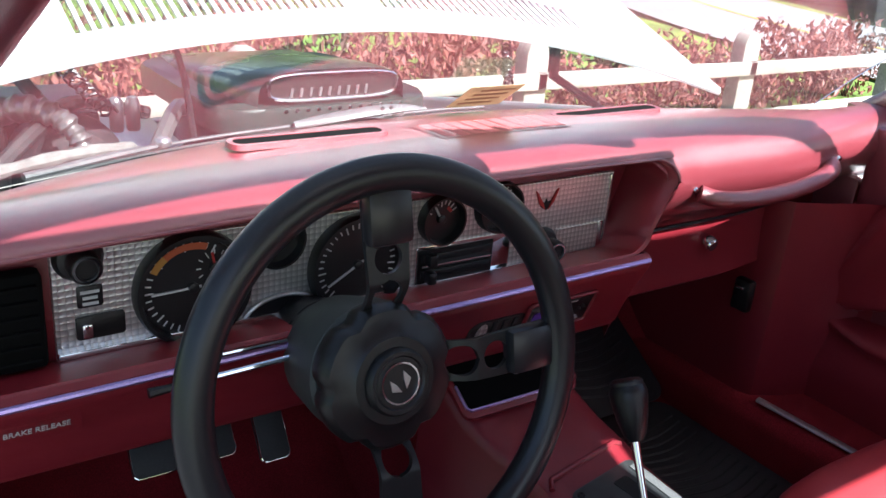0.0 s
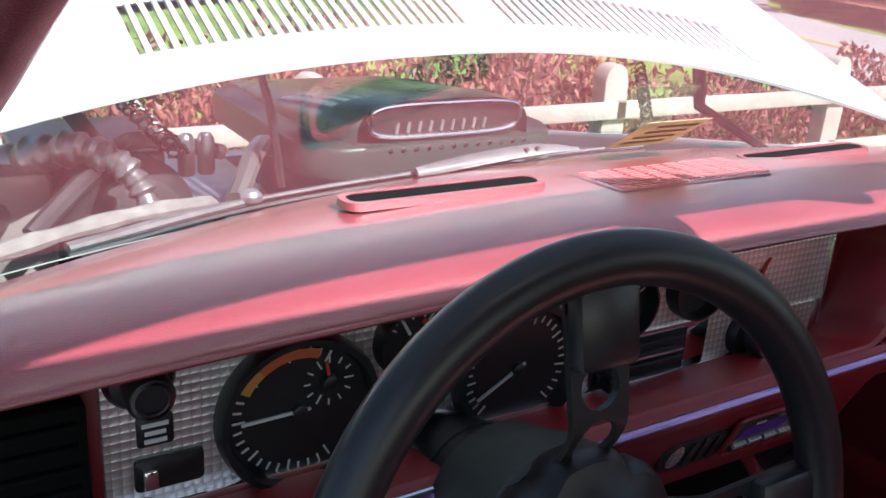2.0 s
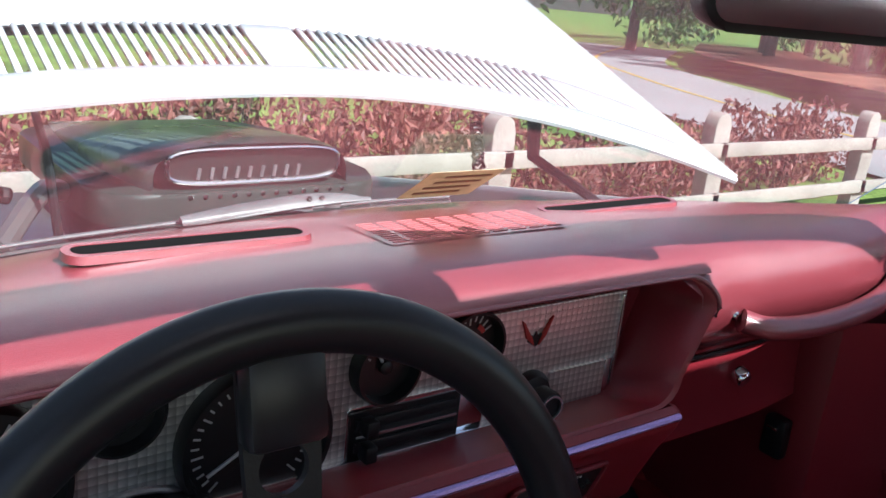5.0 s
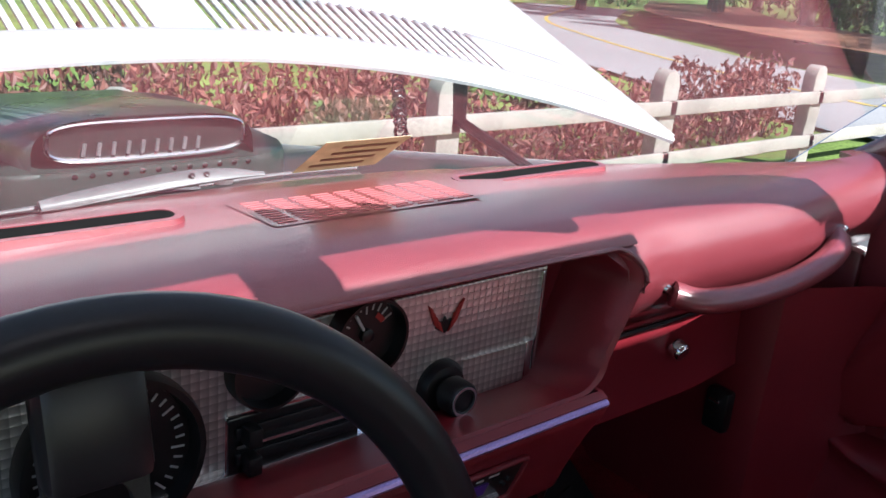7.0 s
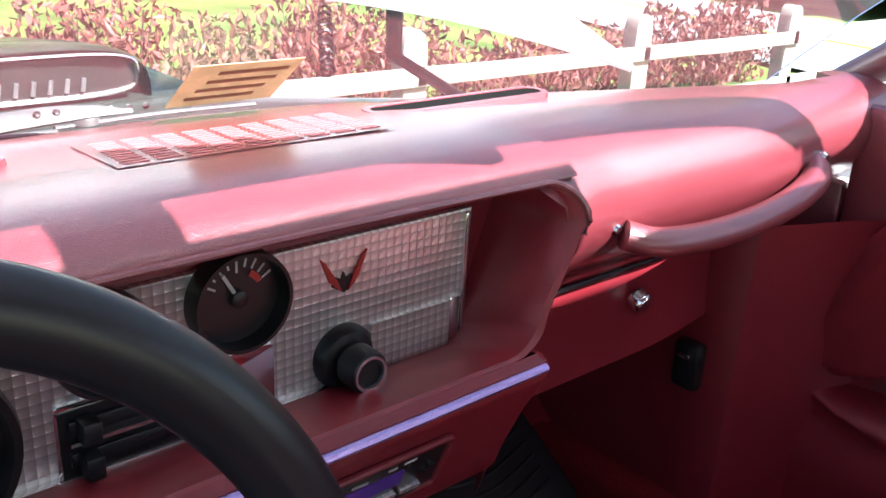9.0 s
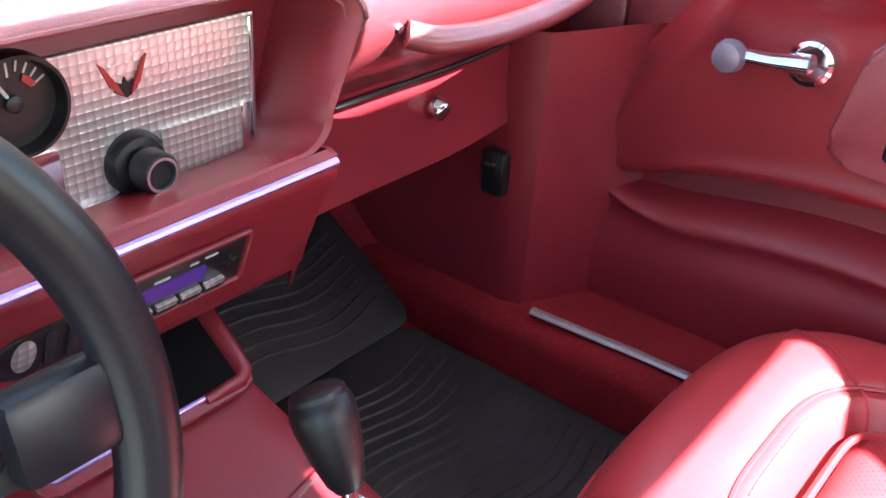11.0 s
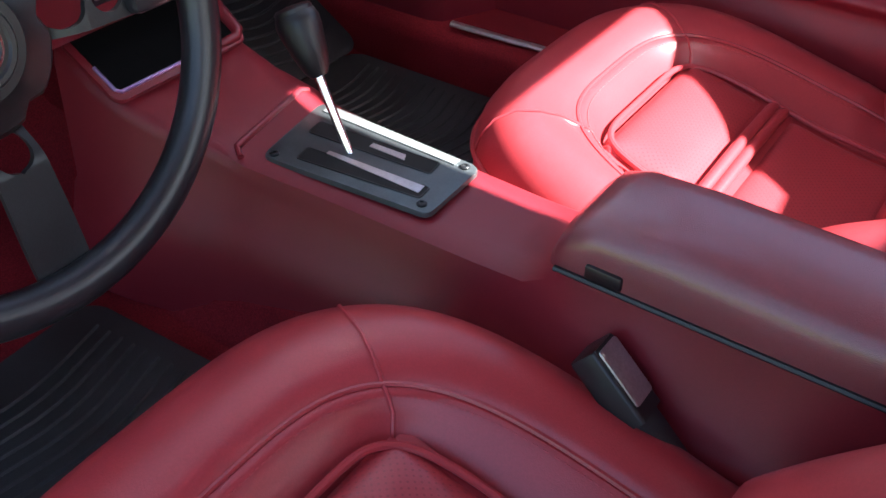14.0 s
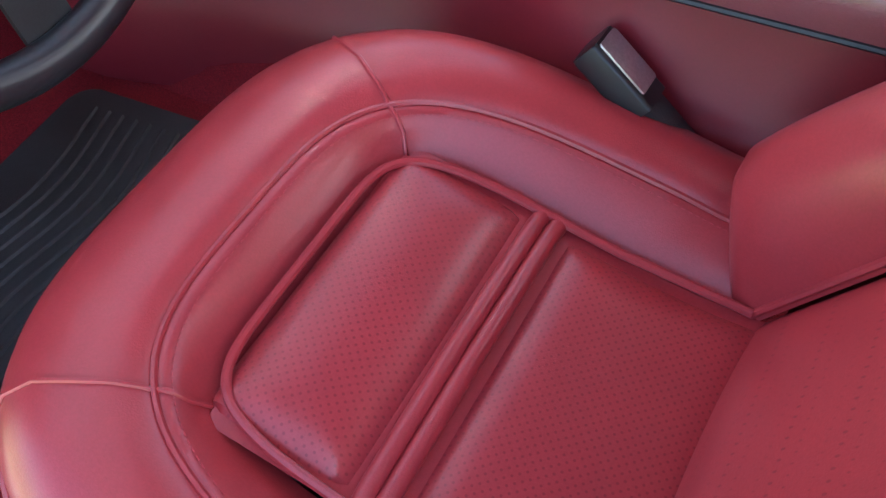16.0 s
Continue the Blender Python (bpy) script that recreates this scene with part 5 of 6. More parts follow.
# ---- passenger door, sills, mats, mirror ----
def build_door():
    t = tagged(thing("door_1", "red moulded car door panel with map pocket and chrome crank", ""), kind="structure")
    # Panel surface over (y, z): base plane with a raised upper field, a pocket and a lower bulge.
    front = lambda z: curve((0.27, 0.33, 0.45, 0.57, 0.71, 0.82, 0.90), (0.30, 0.36, 0.365, 0.325, 0.235, 0.15, 0.12), z)
    def groove(y):
        """Middle and half height of the map pocket's mouth, which opens and rises to the rear."""
        return 0.519 + 0.044 * smooth((0.31 - y) / 0.40), 0.003 + 0.032 * smooth((0.315 - y) / 0.20)

    def skin(y, z, yf):
        zp, hgt = groove(y)
        x = 0.735 + 0.022 * (1 - smooth((yf - y) / 0.045)) - 0.010 * math.exp(-((yf - y - 0.055) / 0.018) ** 2)
        q = (z - zp) / hgt
        deep = smooth((hgt - 0.003) / 0.02)
        x += 0.055 * deep * smooth((q + 1.15) / 1.3) * (1 - smooth((q - 0.80) / 0.12))
        x -= 0.013 * deep * math.exp(-((q + 1.35) / 0.38) ** 2)
        x -= 0.006 * deep * math.exp(-((q - 1.3) / 0.3) ** 2)
        x -= 0.020 * smooth((zp - 0.03 - z) / 0.09) * smooth((z - 0.28) / 0.05)
        x -= 0.022 * smooth((z - 0.80) / 0.035)
        return x

    rows = []
    for s in [k / 16 for k in range(16)] + [1 + k / 26 for k in range(26)] + [2 + k / 26 for k in range(27)]:
        row = []
        for j in range(81):
            v = (j / 80) ** 1.15
            y = lerp(0.37, -0.95, v)
            zp, hgt = groove(y)
            lo, hi = zp - 1.9 * hgt, zp + 1.9 * hgt
            z = lerp(0.28, lo, s) if s < 1 else lerp(lo, hi, s - 1) if s < 2 else lerp(hi, 0.89, s - 2)
            yf = front(z)
            y2 = lerp(yf, -0.95, v)
            row.append((skin(y2, z, yf), y2, z))
        rows.append(row)
    part("door_skin", grid(rows), RED_PLASTIC, t, "moulded red plastic door skin")
    part("window_ledge", box(0.70, 0.79, -0.95, 0.14, 0.885, 0.905, 0.008), RED_VINYL, t)
    side = Matrix(((0, 0, -1, 0.736), (1, 0, 0, 0), (0, 1, 0, 0), (0, 0, 0, 1)))
    pad_line = rounded([(-0.020, 0.640), (-0.55, 0.600), (-0.55, 0.78), (-0.05, 0.79)], 0.035)
    part("arm_panel", prism(pad_line, side, 0.010, 0.007, 4), RED_VINYL, t, "padded red field on the door")
    part("arm_panel_welt", tube([side @ Vector((x, y, 0.001)) for x, y in pad_line], 0.004, 8, closed=True), RED_VINYL, t)
    hub = (0.735, 0.012, 0.748)
    c = part("window_crank", lathe([(0.028, 0), (0.028, 0.014), (0.026, 0.019), (0.021, 0.021), (0.020, 0.019), (0, 0.020)], 32, pose(*hub, 0, -90, 0)), CHROME, t, "chrome window crank with a knob")
    part("crank_arm", tube([(0.714, 0.012, 0.748), (0.707, 0.050, 0.745), (0.709, 0.094, 0.742)], [0.016, 0.0135, 0.012], 12, flat=0.7), CHROME, c)
    part("crank_knob", lathe([(0.010, 0), (0.020, 0.006), (0.021, 0.015), (0.017, 0.023), (0.008, 0.0265), (0, 0.027)], 26, pose(0.712, 0.100, 0.740, 0, -90, 0)), material("smoky_knob", (0.15, 0.14, 0.19), 0.10, coat=0.5, grain=0.1), c, "smoky glossy knob")
    hf = part("door_pull", box(0.722, 0.738, -0.19, -0.085, 0.655, 0.705, 0.008), CHROME, t, "chrome inner door handle in a recess")
    part("pull_recess", box(0.7185, 0.7225, -0.182, -0.093, 0.662, 0.698, 0.0015), BLACK_PLASTIC, hf)
    part("pull_lever", box(0.712, 0.720, -0.18, -0.11, 0.672, 0.684, 0.003), CHROME, hf)
    # Sill and kick panel.
    bm = box(0.570, 0.76, -0.95, 0.80, 0.22, 0.352, 0.03, 4)
    obj("sill", bm, RED_CARPET, kind="structure", label="red carpeted door sill")
    bm = tube(spline([(0.592, 0.262, 0.365), (0.605, 0.16, 0.360), (0.61, 0.04, 0.360), (0.612, -0.4, 0.36), (0.612, -0.9, 0.36)], 20), 0.008, 8, flat=0.6)
    obj("sill_plate", bm, ALUMINIUM_PLAIN, kind="structure", label="worn bright metal edge of the sill")
    rows = []
    for z in np.linspace(0.25, 0.74, 16):
        rows.append([(0.60 + 0.02 * (z - 0.3) + 0.17 * smooth((0.31 - y) / 0.10), y, z) for y in np.linspace(0.84, 0.19, 26)])
    k = obj("kick_panel", grid(rows, flip=True), RED_PLASTIC, kind="structure", label="red plastic kick panel ahead of the door")
    v = part("kick_vent", box(0.585, 0.606, 0.325, 0.362, 0.515, 0.578, 0.006), BLACK_PLASTIC, k, "black vent pull in the kick panel")
    part("vent_pull", box(0.578, 0.588, 0.335, 0.352, 0.560, 0.566, 0.002), CHROME, v)
    # Driver's side sill, plain, below the camera.
    obj("sill", box(-0.72, -0.63, -0.95, 0.40, 0.24, 0.36, 0.012), RED_CARPET, kind="structure", label="red carpeted door sill")
    obj("kick_panel", box(-0.74, -0.70, 0.28, 0.85, 0.25, 0.74, 0.01), RED_PLASTIC, kind="structure", label="red plastic kick panel ahead of the door")


build_door()


def build_mats():
    def mat(name, xa, xb, ya, yb, lean, at, label):
        t = thing(name, label, "floor mat", "floor mats")
        m = at
        part("mat_sheet", prism(rrect(xb - xa, yb - ya, 0.03, cx=(xa + xb) / 2, cy=(ya + yb) / 2), m, 0.006, 0.002), BLACK_RUBBER, t)
        bm = bmesh.new()
        k = 0
        y = ya + 0.05
        while y < yb - 0.05:
            tube([m @ Vector((lerp(xa + 0.03, xb - 0.03, u), y + 0.012 * math.sin(u * 7), 0.007)) for u in np.linspace(0, 1, 14)], 0.003, 5, bm)
            y += 0.021
        part("mat_ribs", bm, BLACK_RUBBER, t, "wavy moulded ribs")
        return t
    mat("floor_mat", 0.19, 0.56, -0.14, 0.46, 0, pose(0, 0, 0.262), "black ribbed rubber mat on the passenger floor")
    mat("floor_mat", 0.20, 0.57, 0.0, 0.42, 0, pose(0, 0.455, 0.272, 32, 0, 0), "black ribbed rubber toe mat on the passenger side")
    mat("floor_mat", -0.60, -0.165, -0.12, 0.30, 0, pose(0, 0, 0.262, 0, 0, 3), "worn black rubber mat on the driver's floor")


build_mats()


def build_pedals():
    for x0, x1, y, z0, z1, name in ((-0.507, -0.365, 0.45, 0.444, 0.482, "brake_pedal"), (-0.322, -0.278, 0.47, 0.41, 0.485, "accelerator_pedal")):
        t = thing(name, "black rubber pedal with a bright metal edge", "pedal")
        m = pose((x0 + x1) / 2, y, (z0 + z1) / 2, 55, 0, 0)
        part("pedal_pad", prism(rrect(x1 - x0, (z1 - z0) * 1.3, 0.008), m, 0.012, 0.003), BLACK_RUBBER, t)
        part("pedal_trim", tube([m @ Vector((x, yy, 0.010)) for x, yy in rrect(x1 - x0, (z1 - z0) * 1.3, 0.008)], 0.0016, 6, closed=True), CHROME, t)
        part("pedal_arm", tube([m @ Vector((0, 0, 0)), Vector(((x0 + x1) / 2, y + 0.12, z1 + 0.14))], 0.008, 8), BLACK_METAL, t)


build_pedals()


def build_mirror():
    t = thing("rear_view_mirror", "black-backed rear view mirror hanging from the header", "mirror")
    m = pose(0.083, 0.05, 1.166, 97, 0, -22)
    part("mirror_case", prism(rrect(0.262, 0.072, 0.022), m @ pose(0, 0, -0.02), 0.022, 0.006), BLACK_PLASTIC, t)
    part("mirror_glass", prism(rrect(0.248, 0.058, 0.016), m @ pose(0, 0, 0.0025), 0.001), CHROME, t)
    part("mirror_stem", tube([(0.085, 0.064, 1.175), (0.075, 0.085, 1.205)], 0.008, 8), CHROME, t)


build_mirror()


# ---- ahead of the glass: cowl, engine bay, hood ----
def hood_z(x, y):
    # The driver's corner stands a little higher than the passenger's.
    lift = 0.122 * x * x if x < 0 else 0.0
    return 0.988 + lift + 0.40 * (y - 0.75) - 0.045 * (x / 0.718) ** 2 - 0.006 * (x / 0.718) ** 4


def hood_edge(x):
    return 0.75 - 0.162 * (x / 0.718) ** 2


def build_hood():
    t = thing("car_hood", "raised white car hood with rows of louvre slots", "car hood")
    # Slots are real gaps: strips of sheet between them.
    y0, y1 = 0.048, 0.152
    bm = bmesh.new()

    def patch(xa, xb, da, db, nx=2, ny=2):
        rows = []
        for j in range(ny + 1):
            row = []
            for i in range(nx + 1):
                x = lerp(xa, xb, i / nx)
                y = hood_edge(x) + lerp(da, db, j / ny)
                row.append((x, y, hood_z(x, y)))
            rows.append(row)
        grid(rows, bm, flip=True)

    patch(-0.72, 0.72, 0.0, y0, 48, 2)
    patch(-0.72, 0.72, y1, 1.25, 48, 14)
    pitch, wide = 0.0166, 0.0105
    for s in (-1, 1):
        a, n = (0.050, 26) if s > 0 else (0.012, 28)
        edges = [a + pitch * k for k in range(n + 1)]
        for k in range(n):
            xa, xb = edges[k], edges[k] + (pitch - wide)
            patch(s * xa if s > 0 else -xb, s * xb if s > 0 else -xa, y0, y1, 1, 3)
        end = edges[n - 1] + pitch
        patch(*(sorted((s * (end - 0.0), s * 0.72))), y0, y1, 8, 3)
    patch(-0.012, 0.050, y0, y1, 4, 3)
    bmesh.ops.remove_doubles(bm, verts=bm.verts, dist=0.0005)
    ob = part("hood_skin", bm, WHITE_PAINT, t, "white painted sheet with louvre slots", smooth=True)
    mod = ob.modifiers.new("thickness", "SOLIDIFY")
    mod.thickness, mod.offset = 0.006, -1
    edge = [(x, hood_edge(x), hood_z(x, hood_edge(x)) - 0.004) for x in np.linspace(-0.72, 0.72, 40)]
    part("rear_lip", tube(edge, 0.006, 6), WHITE_PAINT, t)
    under = [[(x, hood_edge(x) + d, hood_z(x, hood_edge(x) + d) - 0.03) for x in np.linspace(-0.66, 0.66, 24)] for d in (0.19, 0.5, 1.2)]
    part("hood_brace", grid(under), DARK_GREASE, t, "dark underside brace")

    return t


HOOD = build_hood()


COWL_BLACK = material("cowl_black", (0.03, 0.031, 0.033), 0.8, grain=0.2, bump=0.2, blotch=0.2, blotch_scale=9, spec=0.25)
SCOOP_GREY = material("scoop_grey", (0.10, 0.125, 0.118), 0.28, coat=0.4, grain=0.05, blotch=0.1, blotch_scale=8)


def build_bay():
    # Cowl panel below the glass.
    rows = []
    for x in np.linspace(-0.76, 0.76, 40):
        wb = windshield_base(x)
        rows.append([(x, wb + 0.02, 0.862), (x, wb + 0.06, 0.842), (x, wb + 0.10, 0.815), (x, wb + 0.16, 0.79), (x, wb + 0.165, 0.75)])
    obj("cowl", grid(rows), COWL_BLACK, kind="structure", label="dark cowl panel at the foot of the windshield")
    obj("bay_floor", box(-0.72, 0.72, 0.70, 2.2, 0.26, 0.30, 0.01), DARK_GREASE, kind="structure", label="dark engine bay floor")
    for s in (-1, 1):
        rows = []
        for y in np.linspace(0.62, 2.3, 20):
            top = 0.822 - 0.19 * (y - 0.62)
            rows.append([(s * 0.70, y, top - 0.35), (s * 0.70, y, top - 0.02), (s * 0.708, y, top - 0.004), (s * 0.735, y, top - 0.006), (s * 0.80, y, top - 0.05), (s * 0.87, y, top - 0.14), (s * 0.90, y, top - 0.5)])
        t = thing("fender", "white painted front fender beside the engine bay", "fender", "front fenders")
        part("fender_skin", grid(rows, flip=s < 0), WHITE_PAINT, t)
    obj("nose", box(-0.84, 0.84, 2.2, 2.35, 0.10, 0.44, 0.04), WHITE_PAINT, label="white painted nose panel of the car", category="car nose")
    # Engine with shaker scoop, opening to the rear.
    e = thing("engine", "dark V8 engine with hoses and brackets", "engine")
    part("engine_block", box(-0.26, 0.26, 0.95, 1.6, 0.40, 0.63, 0.03), DARK_GREASE, e)
    part("air_cleaner", lathe([(0.2, 0.70), (0.21, 0.72), (0.21, 0.78), (0.19, 0.79), (0, 0.79)], 40, pose(0.0, 1.08, 0.0)), BLACK_METAL, e)
    for s in (-1, 1):
        part("valve_cover", box(s * 0.24 - 0.07, s * 0.24 + 0.07, 0.95, 1.45, 0.62, 0.69, 0.02), ALUMINIUM_PLAIN, e)
    sc = thing("shaker_scoop", "dark grey-green shaker hood scoop, its rear opening's shade a dark plate", "hood scoop")
    cx, y0 = -0.01, 0.845
    rows = []
    for y, w, h, lip in ((0.845, 0.146, 0.064, 0), (0.88, 0.158, 0.063, 0), (0.95, 0.168, 0.056, 0), (1.05, 0.174, 0.042, 0), (1.2, 0.172, 0.020, 0), (1.32, 0.16, 0.006, 0), (1.36, 0.15, 0.0, 0)):
        row = []
        for k in range(21):
            a = math.pi * k / 20
            c, s2 = math.cos(a), math.sin(a)
            row.append((cx - (w) * math.copysign(abs(c) ** 0.55, c), y, 0.834 + h * abs(s2) ** 0.55))
        rows.append(row)
    part("scoop_shell", grid(rows, flip=True), SCOOP_GREY, sc, "dark grey-green scoop shell")
    mouth = [(cx - 0.128 * math.copysign(abs(math.cos(a)) ** 0.5, math.cos(a)), 0.842, 0.868 + 0.024 * math.copysign(abs(math.sin(a)) ** 0.5, math.sin(a))) for a in (2 * math.pi * k / 36 for k in range(36))]
    part("mouth_trim", tube(mouth, 0.0035, 8, closed=True), CHROME, sc, "bright rim of the opening")
    # A near-black plate closes the opening and paints the shade inside.
    part("mouth", prism([(x, z) for x, _, z in mouth][::-1], facing(0, 0.852, 0), 0.008), material("scoop_shade", (0.008, 0.012, 0.011), 0.5, grain=0.2), sc, smooth=False)
    for i in range(9):
        part("mouth_clip", tube([(cx - 0.085 + 0.0185 * i, 0.843, 0.850), (cx - 0.082 + 0.0185 * i, 0.8435, 0.866)], 0.0028, 6), ALUMINIUM_PLAIN, sc)
    part("scoop_base", prism(rrect(0.44, 0.5, 0.08), pose(cx, 1.08, 0.79), 0.046, 0.008), material("scoop_green", (0.02, 0.045, 0.04), 0.4, coat=0.3, grain=0.1), sc)
    for i in range(12):
        part("base_bolt", lathe([(0.004, 0), (0.004, 0.003), (0, 0.004)], 8, pose(cx - 0.10 + 0.021 * i, 0.832, 0.829, 90, 0, 0)), CHROME, sc)
    # Brake booster, hoses and small parts on the driver's side.
    bb = thing("brake_booster", "dull metal brake booster with master cylinder", "brake booster")
    part("booster_drum", lathe([(0.03, -0.06), (0.085, -0.05), (0.09, 0.0), (0.07, 0.03), (0.03, 0.04)], 28, pose(-0.47, 0.86, 0.755, 90, 0, 0)), DARK_GREASE, bb)
    part("master_cylinder", box(-0.505, -0.435, 0.86, 1.0, 0.76, 0.83, 0.012), DARK_GREASE, bb)
    for k, (pts, r) in enumerate(((((-0.60, 0.72, 0.80), (-0.52, 0.78, 0.85), (-0.43, 0.95, 0.84), (-0.30, 1.0, 0.80)), 0.012), (((-0.66, 0.75, 0.78), (-0.58, 0.9, 0.82), (-0.5, 1.1, 0.80)), 0.02), (((-0.36, 0.76, 0.80), (-0.28, 0.9, 0.83), (-0.22, 1.0, 0.80)), 0.014))):
        obj("hose", tube(spline(pts, 14), r, 9), (DARK_GREASE, BLACK_RUBBER, ALUMINIUM_PLAIN)[k], label="ribbed hose in the engine bay", category="hose", group="hoses")
    obj("coolant_bottle", box(-0.66, -0.56, 0.80, 0.95, 0.68, 0.85, 0.02), material("milky_plastic", (0.16, 0.15, 0.14), 0.4, grain=0.1, blotch=0.15), label="milky plastic fluid bottle in the engine bay", category="bottle")
    foil = spline([(-0.60, 0.86, 0.845), (-0.545, 0.80, 0.872), (-0.505, 0.765, 0.868), (-0.478, 0.745, 0.838), (-0.468, 0.725, 0.795)], 40)
    obj("foil_duct", tube(foil, [0.023 + 0.0028 * math.sin(k * 2.1) + 0.002 * math.sin(k * 5.3) - 0.0003 * k for k in range(40)], 14), material("crinkled_foil", (0.34, 0.34, 0.34), 0.32, metal=0.85, grain=0.2, bump=0.8, bump_scale=90, blotch=0.2, blotch_scale=30), label="crinkled silver foil air duct in the engine bay", category="duct")
    bt = thing("battery", "dark car battery with a pale lid in the engine bay", "battery")
    part("battery_case", box(-0.56, -0.34, 1.16, 1.34, 0.299, 0.765, 0.008), BLACK_PLASTIC, bt)
    part("battery_lid", box(-0.562, -0.338, 1.158, 1.342, 0.7655, 0.785, 0.006), material("pale_lid", (0.30, 0.29, 0.34), 0.35, grain=0.1, blotch=0.1), bt, "pale lavender-grey lid")
    for x in (-0.372, -0.345):
        obj("canister", lathe([(0.010, 0), (0.012, 0.004), (0.012, 0.050), (0.008, 0.058), (0, 0.059)], 18, pose(x, 0.93, 0.79)), ALUMINIUM_PLAIN, label="small bright metal canister beside the booster", category="canister", group="canisters")
    seal = spline([(-0.72, 0.44, 0.868), (-0.62, 0.485, 0.874), (-0.53, 0.515, 0.878), (-0.46, 0.54, 0.872), (-0.44, 0.56, 0.85)], 22)
    obj("cowl_seal", tube([(p.x, p.y + 0.012, p.z) for p in seal], [0.008 + 0.0012 * math.sin(k * 1.7) for k in range(22)], 9), material("dusty_seal", (0.17, 0.17, 0.16), 0.7, grain=0.25, grain_scale=90, bump=0.4, bump_scale=150, blotch=0.2, blotch_scale=20), label="dusty grey rubber seal along the cowl", category="rubber seal")
    obj("hood_prop", tube([(-0.285, 0.80, 0.80), (-0.292, 0.82, 0.90), (-0.305, 0.84, 0.97)], 0.006, 8), BLACK_METAL, label="thin dark prop rod under the hood", category="prop rod")
    for s in (-1, 1):
        h = HOOD
        part("hinge_arm", tube([(s * 0.56, 0.72, 0.80), (s * 0.50, 0.84, 0.86), (s * 0.56, 0.92, 0.95)], 0.014, 8, flat=0.5), BLACK_METAL, h)
        coil = [(s * (0.40 + 0.06 * k / 60) + 0.012 * math.cos(k * 1.0), 0.86 + 0.10 * k / 60, 0.84 + 0.07 * k / 60 + 0.012 * math.sin(k * 1.0)) for k in range(61)]
        part("hinge_spring", tube(coil, 0.003, 6), BLACK_METAL, h)


build_bay()


WIPER_GREY = material("wiper_grey", (0.11, 0.115, 0.12), 0.55, grain=0.2, grain_scale=120, bump=0.3, bump_scale=200, blotch=0.3, blotch_scale=25)


WIPER_PALE = material("wiper_pale", (0.13, 0.135, 0.14), 0.45, grain=0.15, grain_scale=120, bump=0.2, bump_scale=200, blotch=0.25, blotch_scale=25)


def thin_sheet(m, through_colour):
    """Paper that lets part of the light through."""
    nt = m.node_tree
    b = nt.nodes["Principled BSDF"]
    out = [n for n in nt.nodes if n.type == "OUTPUT_MATERIAL"][0]
    film, mix = nt.nodes.new("ShaderNodeBsdfTranslucent"), nt.nodes.new("ShaderNodeMixShader")
    film.inputs[0].default_value = (*through_colour, 1)
    mix.inputs[0].default_value = 0.6
    nt.links.new(b.outputs[0], mix.inputs[1])
    nt.links.new(film.outputs[0], mix.inputs[2])
    nt.links.new(mix.outputs[0], out.inputs[0])


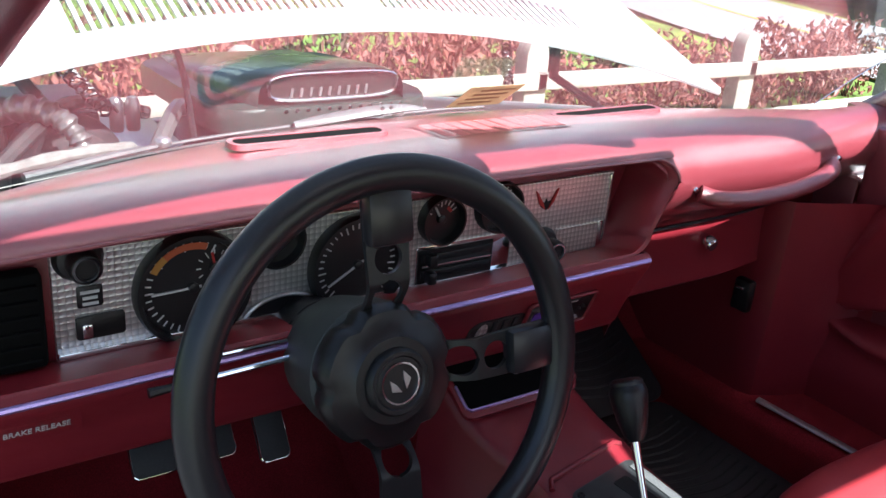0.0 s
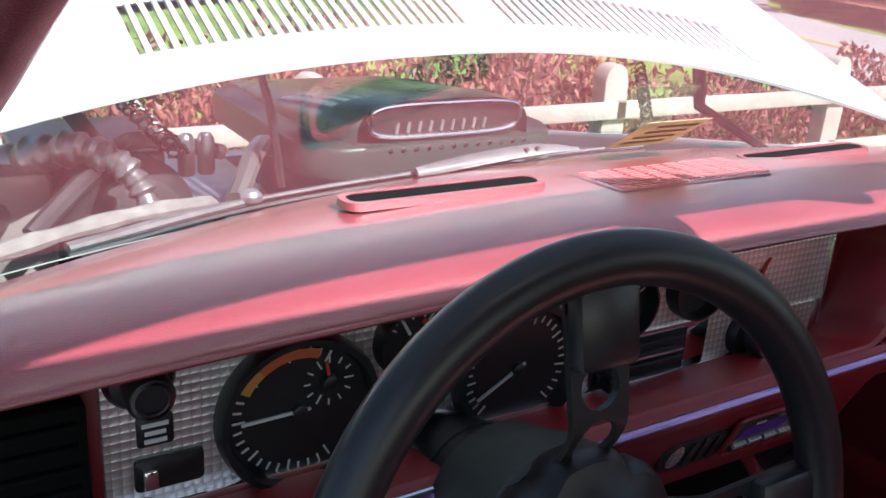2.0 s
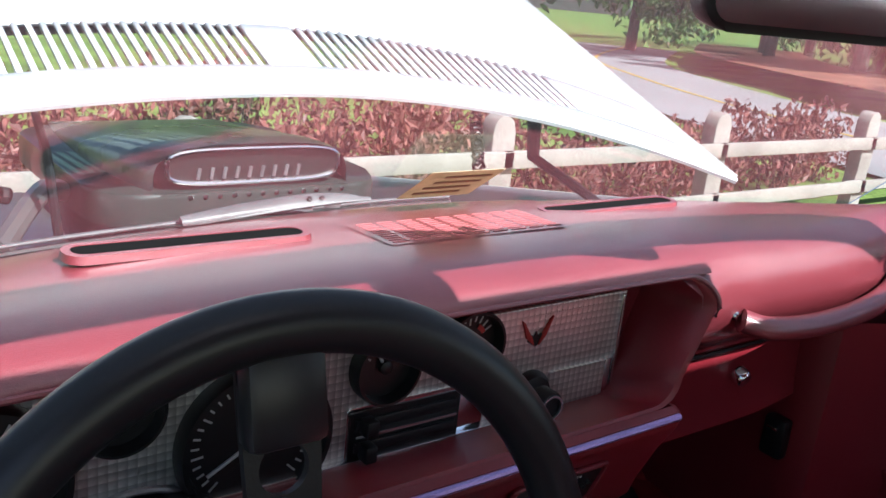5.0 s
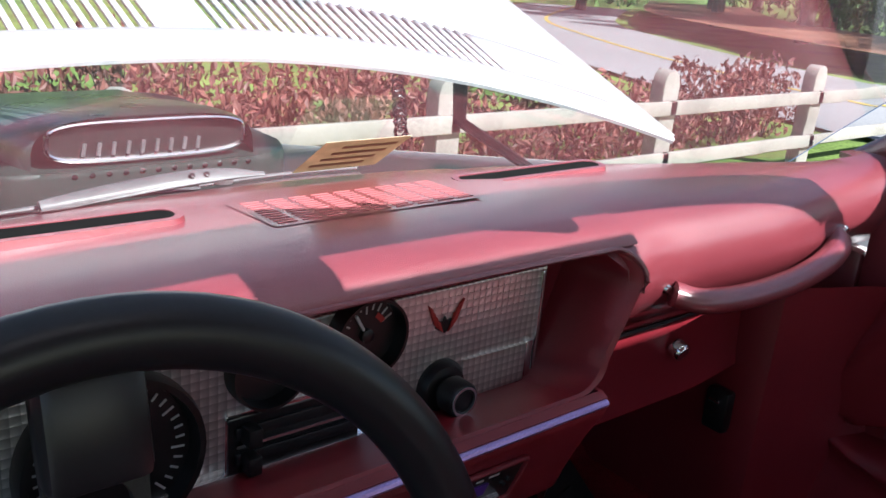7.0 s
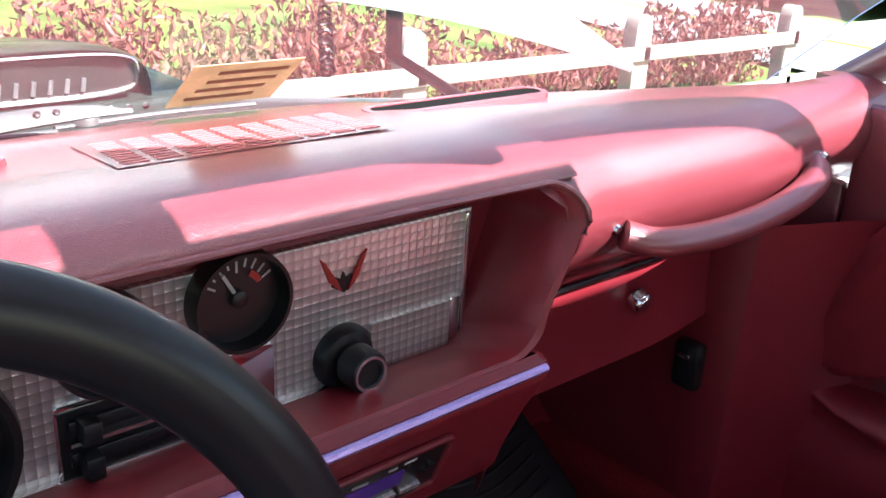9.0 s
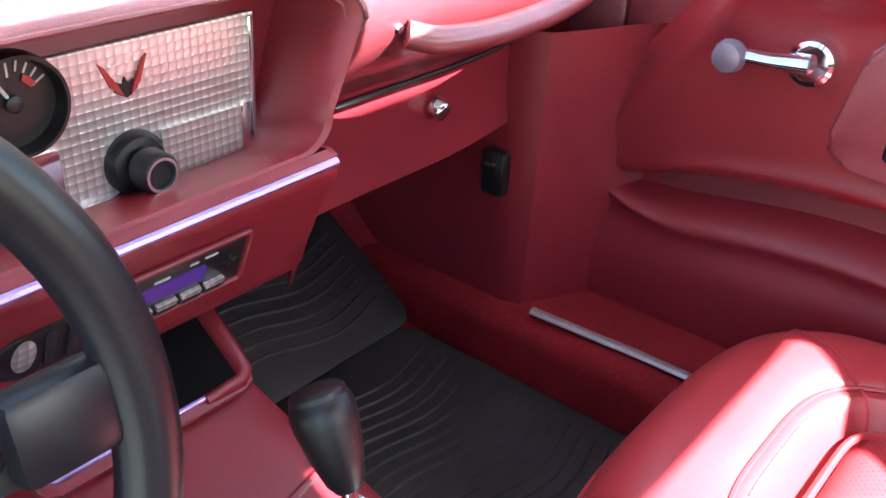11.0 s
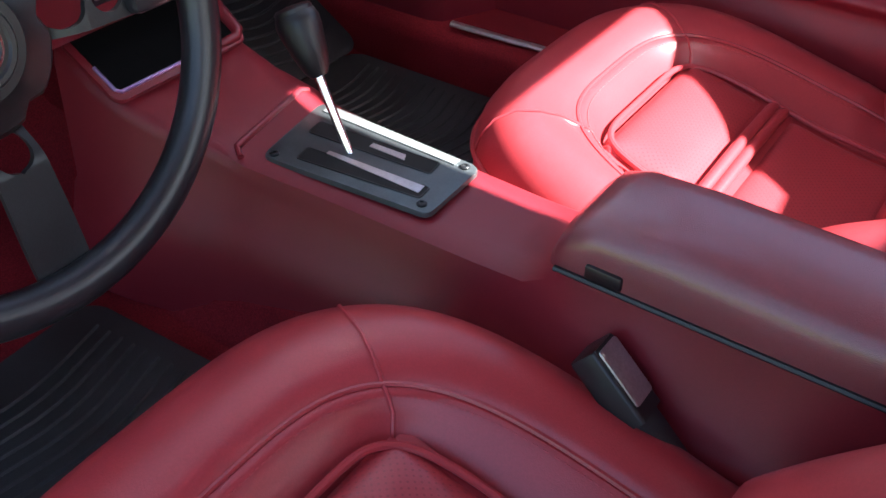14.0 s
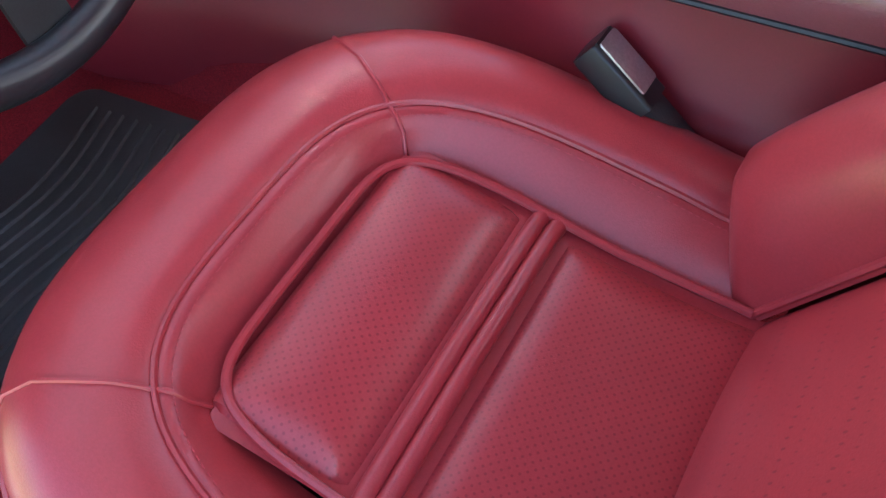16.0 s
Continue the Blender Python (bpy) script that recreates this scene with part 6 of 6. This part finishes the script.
def build_wiper():
    for pts, n in ((((-0.60, 0.45, 0.872), (-0.42, 0.50, 0.880), (-0.22, 0.512, 0.888), (-0.07, 0.535, 0.882)), 0), (((-0.07, 0.538, 0.884), (0.03, 0.54, 0.886), (0.12, 0.535, 0.886)), 1)):
        t = thing("windshield_wiper", "thin grey windshield wiper parked along the glass", "wiper", "windshield wipers")
        line = [Vector(p) + Vector((0, 0.035, -0.003)) for p in spline(pts, 16)]
        part("wiper_arm", tube(line, [0.0065 if n == 0 and k < 5 else 0.0032 for k in range(16)], 8, flat=0.7), WIPER_GREY, t)
        part("wiper_pivot", lathe([(0.011, 0), (0.011, 0.006), (0.007, 0.010), (0, 0.010)], 16, Matrix.Translation(line[5] if n == 0 else line[2])), ALUMINIUM_PLAIN, t)
        if n == 0:
            bridge = spline([(-0.235, 0.535, 0.889), (-0.17, 0.534, 0.895), (-0.10, 0.531, 0.901), (-0.055, 0.529, 0.902), (-0.02, 0.528, 0.900)], 16)
            body = part("wiper_bridge", tube(bridge, [0.003 + 0.0075 * math.sin(math.pi * min(1.0, 0.08 + k / 15)) ** 0.7 for k in range(16)], 10, flat=0.55, up=(0, -0.6, 0.8)), WIPER_PALE, t, "pale grey wiper bridge with rivets")
            for x in (-0.098, -0.083):
                part("rivet", lathe([(0.0028, 0), (0.0028, 0.0016), (0.0015, 0.0022), (0, 0.0022)], 12, pose(x, 0.5255, 0.9055, 37, 0, 0)), BLACK_METAL, body)
        part("wiper_blade", tube([p + Vector((0, -0.006, -0.006)) for p in line], 0.003, 6), BLACK_RUBBER, t)
    t = thing("paper_permit", "yellowed paper permit leaning at the foot of the windshield", "permit")
    along, rise = Vector((0.100, 0.0, 0.0)), Vector((-0.008, -0.071, 0.047))
    base = Vector((-0.004, 0.4985, 0.9035))
    m = Matrix.Translation(base) @ Matrix((along.normalized(), rise.normalized(), along.cross(rise).normalized())).transposed().to_4x4()
    w, h = along.length, rise.length
    paper = material("yellow_paper", (0.60, 0.50, 0.36), 0.7, grain=0.12, grain_scale=250, blotch=0.3, blotch_scale=60)
    thin_sheet(paper, (0.60, 0.48, 0.33))
    part("permit_sheet", prism([(0, 0), (w, 0), (w * 1.0, h), (w * 0.02, h)], m, 0.0006), paper, t, smooth=False)
    print_ink = material("faded_print", (0.38, 0.24, 0.19), 0.7, grain=0.1)
    thin_sheet(print_ink, (0.40, 0.24, 0.17))
    for k in range(4):
        part("printed_line", prism([(w * (0.12 + 0.05 * k), h * (0.18 + 0.2 * k)), (w * (0.75 + 0.05 * k), h * (0.18 + 0.2 * k)), (w * (0.75 + 0.05 * k), h * (0.25 + 0.2 * k)), (w * (0.12 + 0.05 * k), h * (0.25 + 0.2 * k))], m @ pose(0, 0, 0.0012), 0.0004), print_ink, t, smooth=False)


build_wiper()
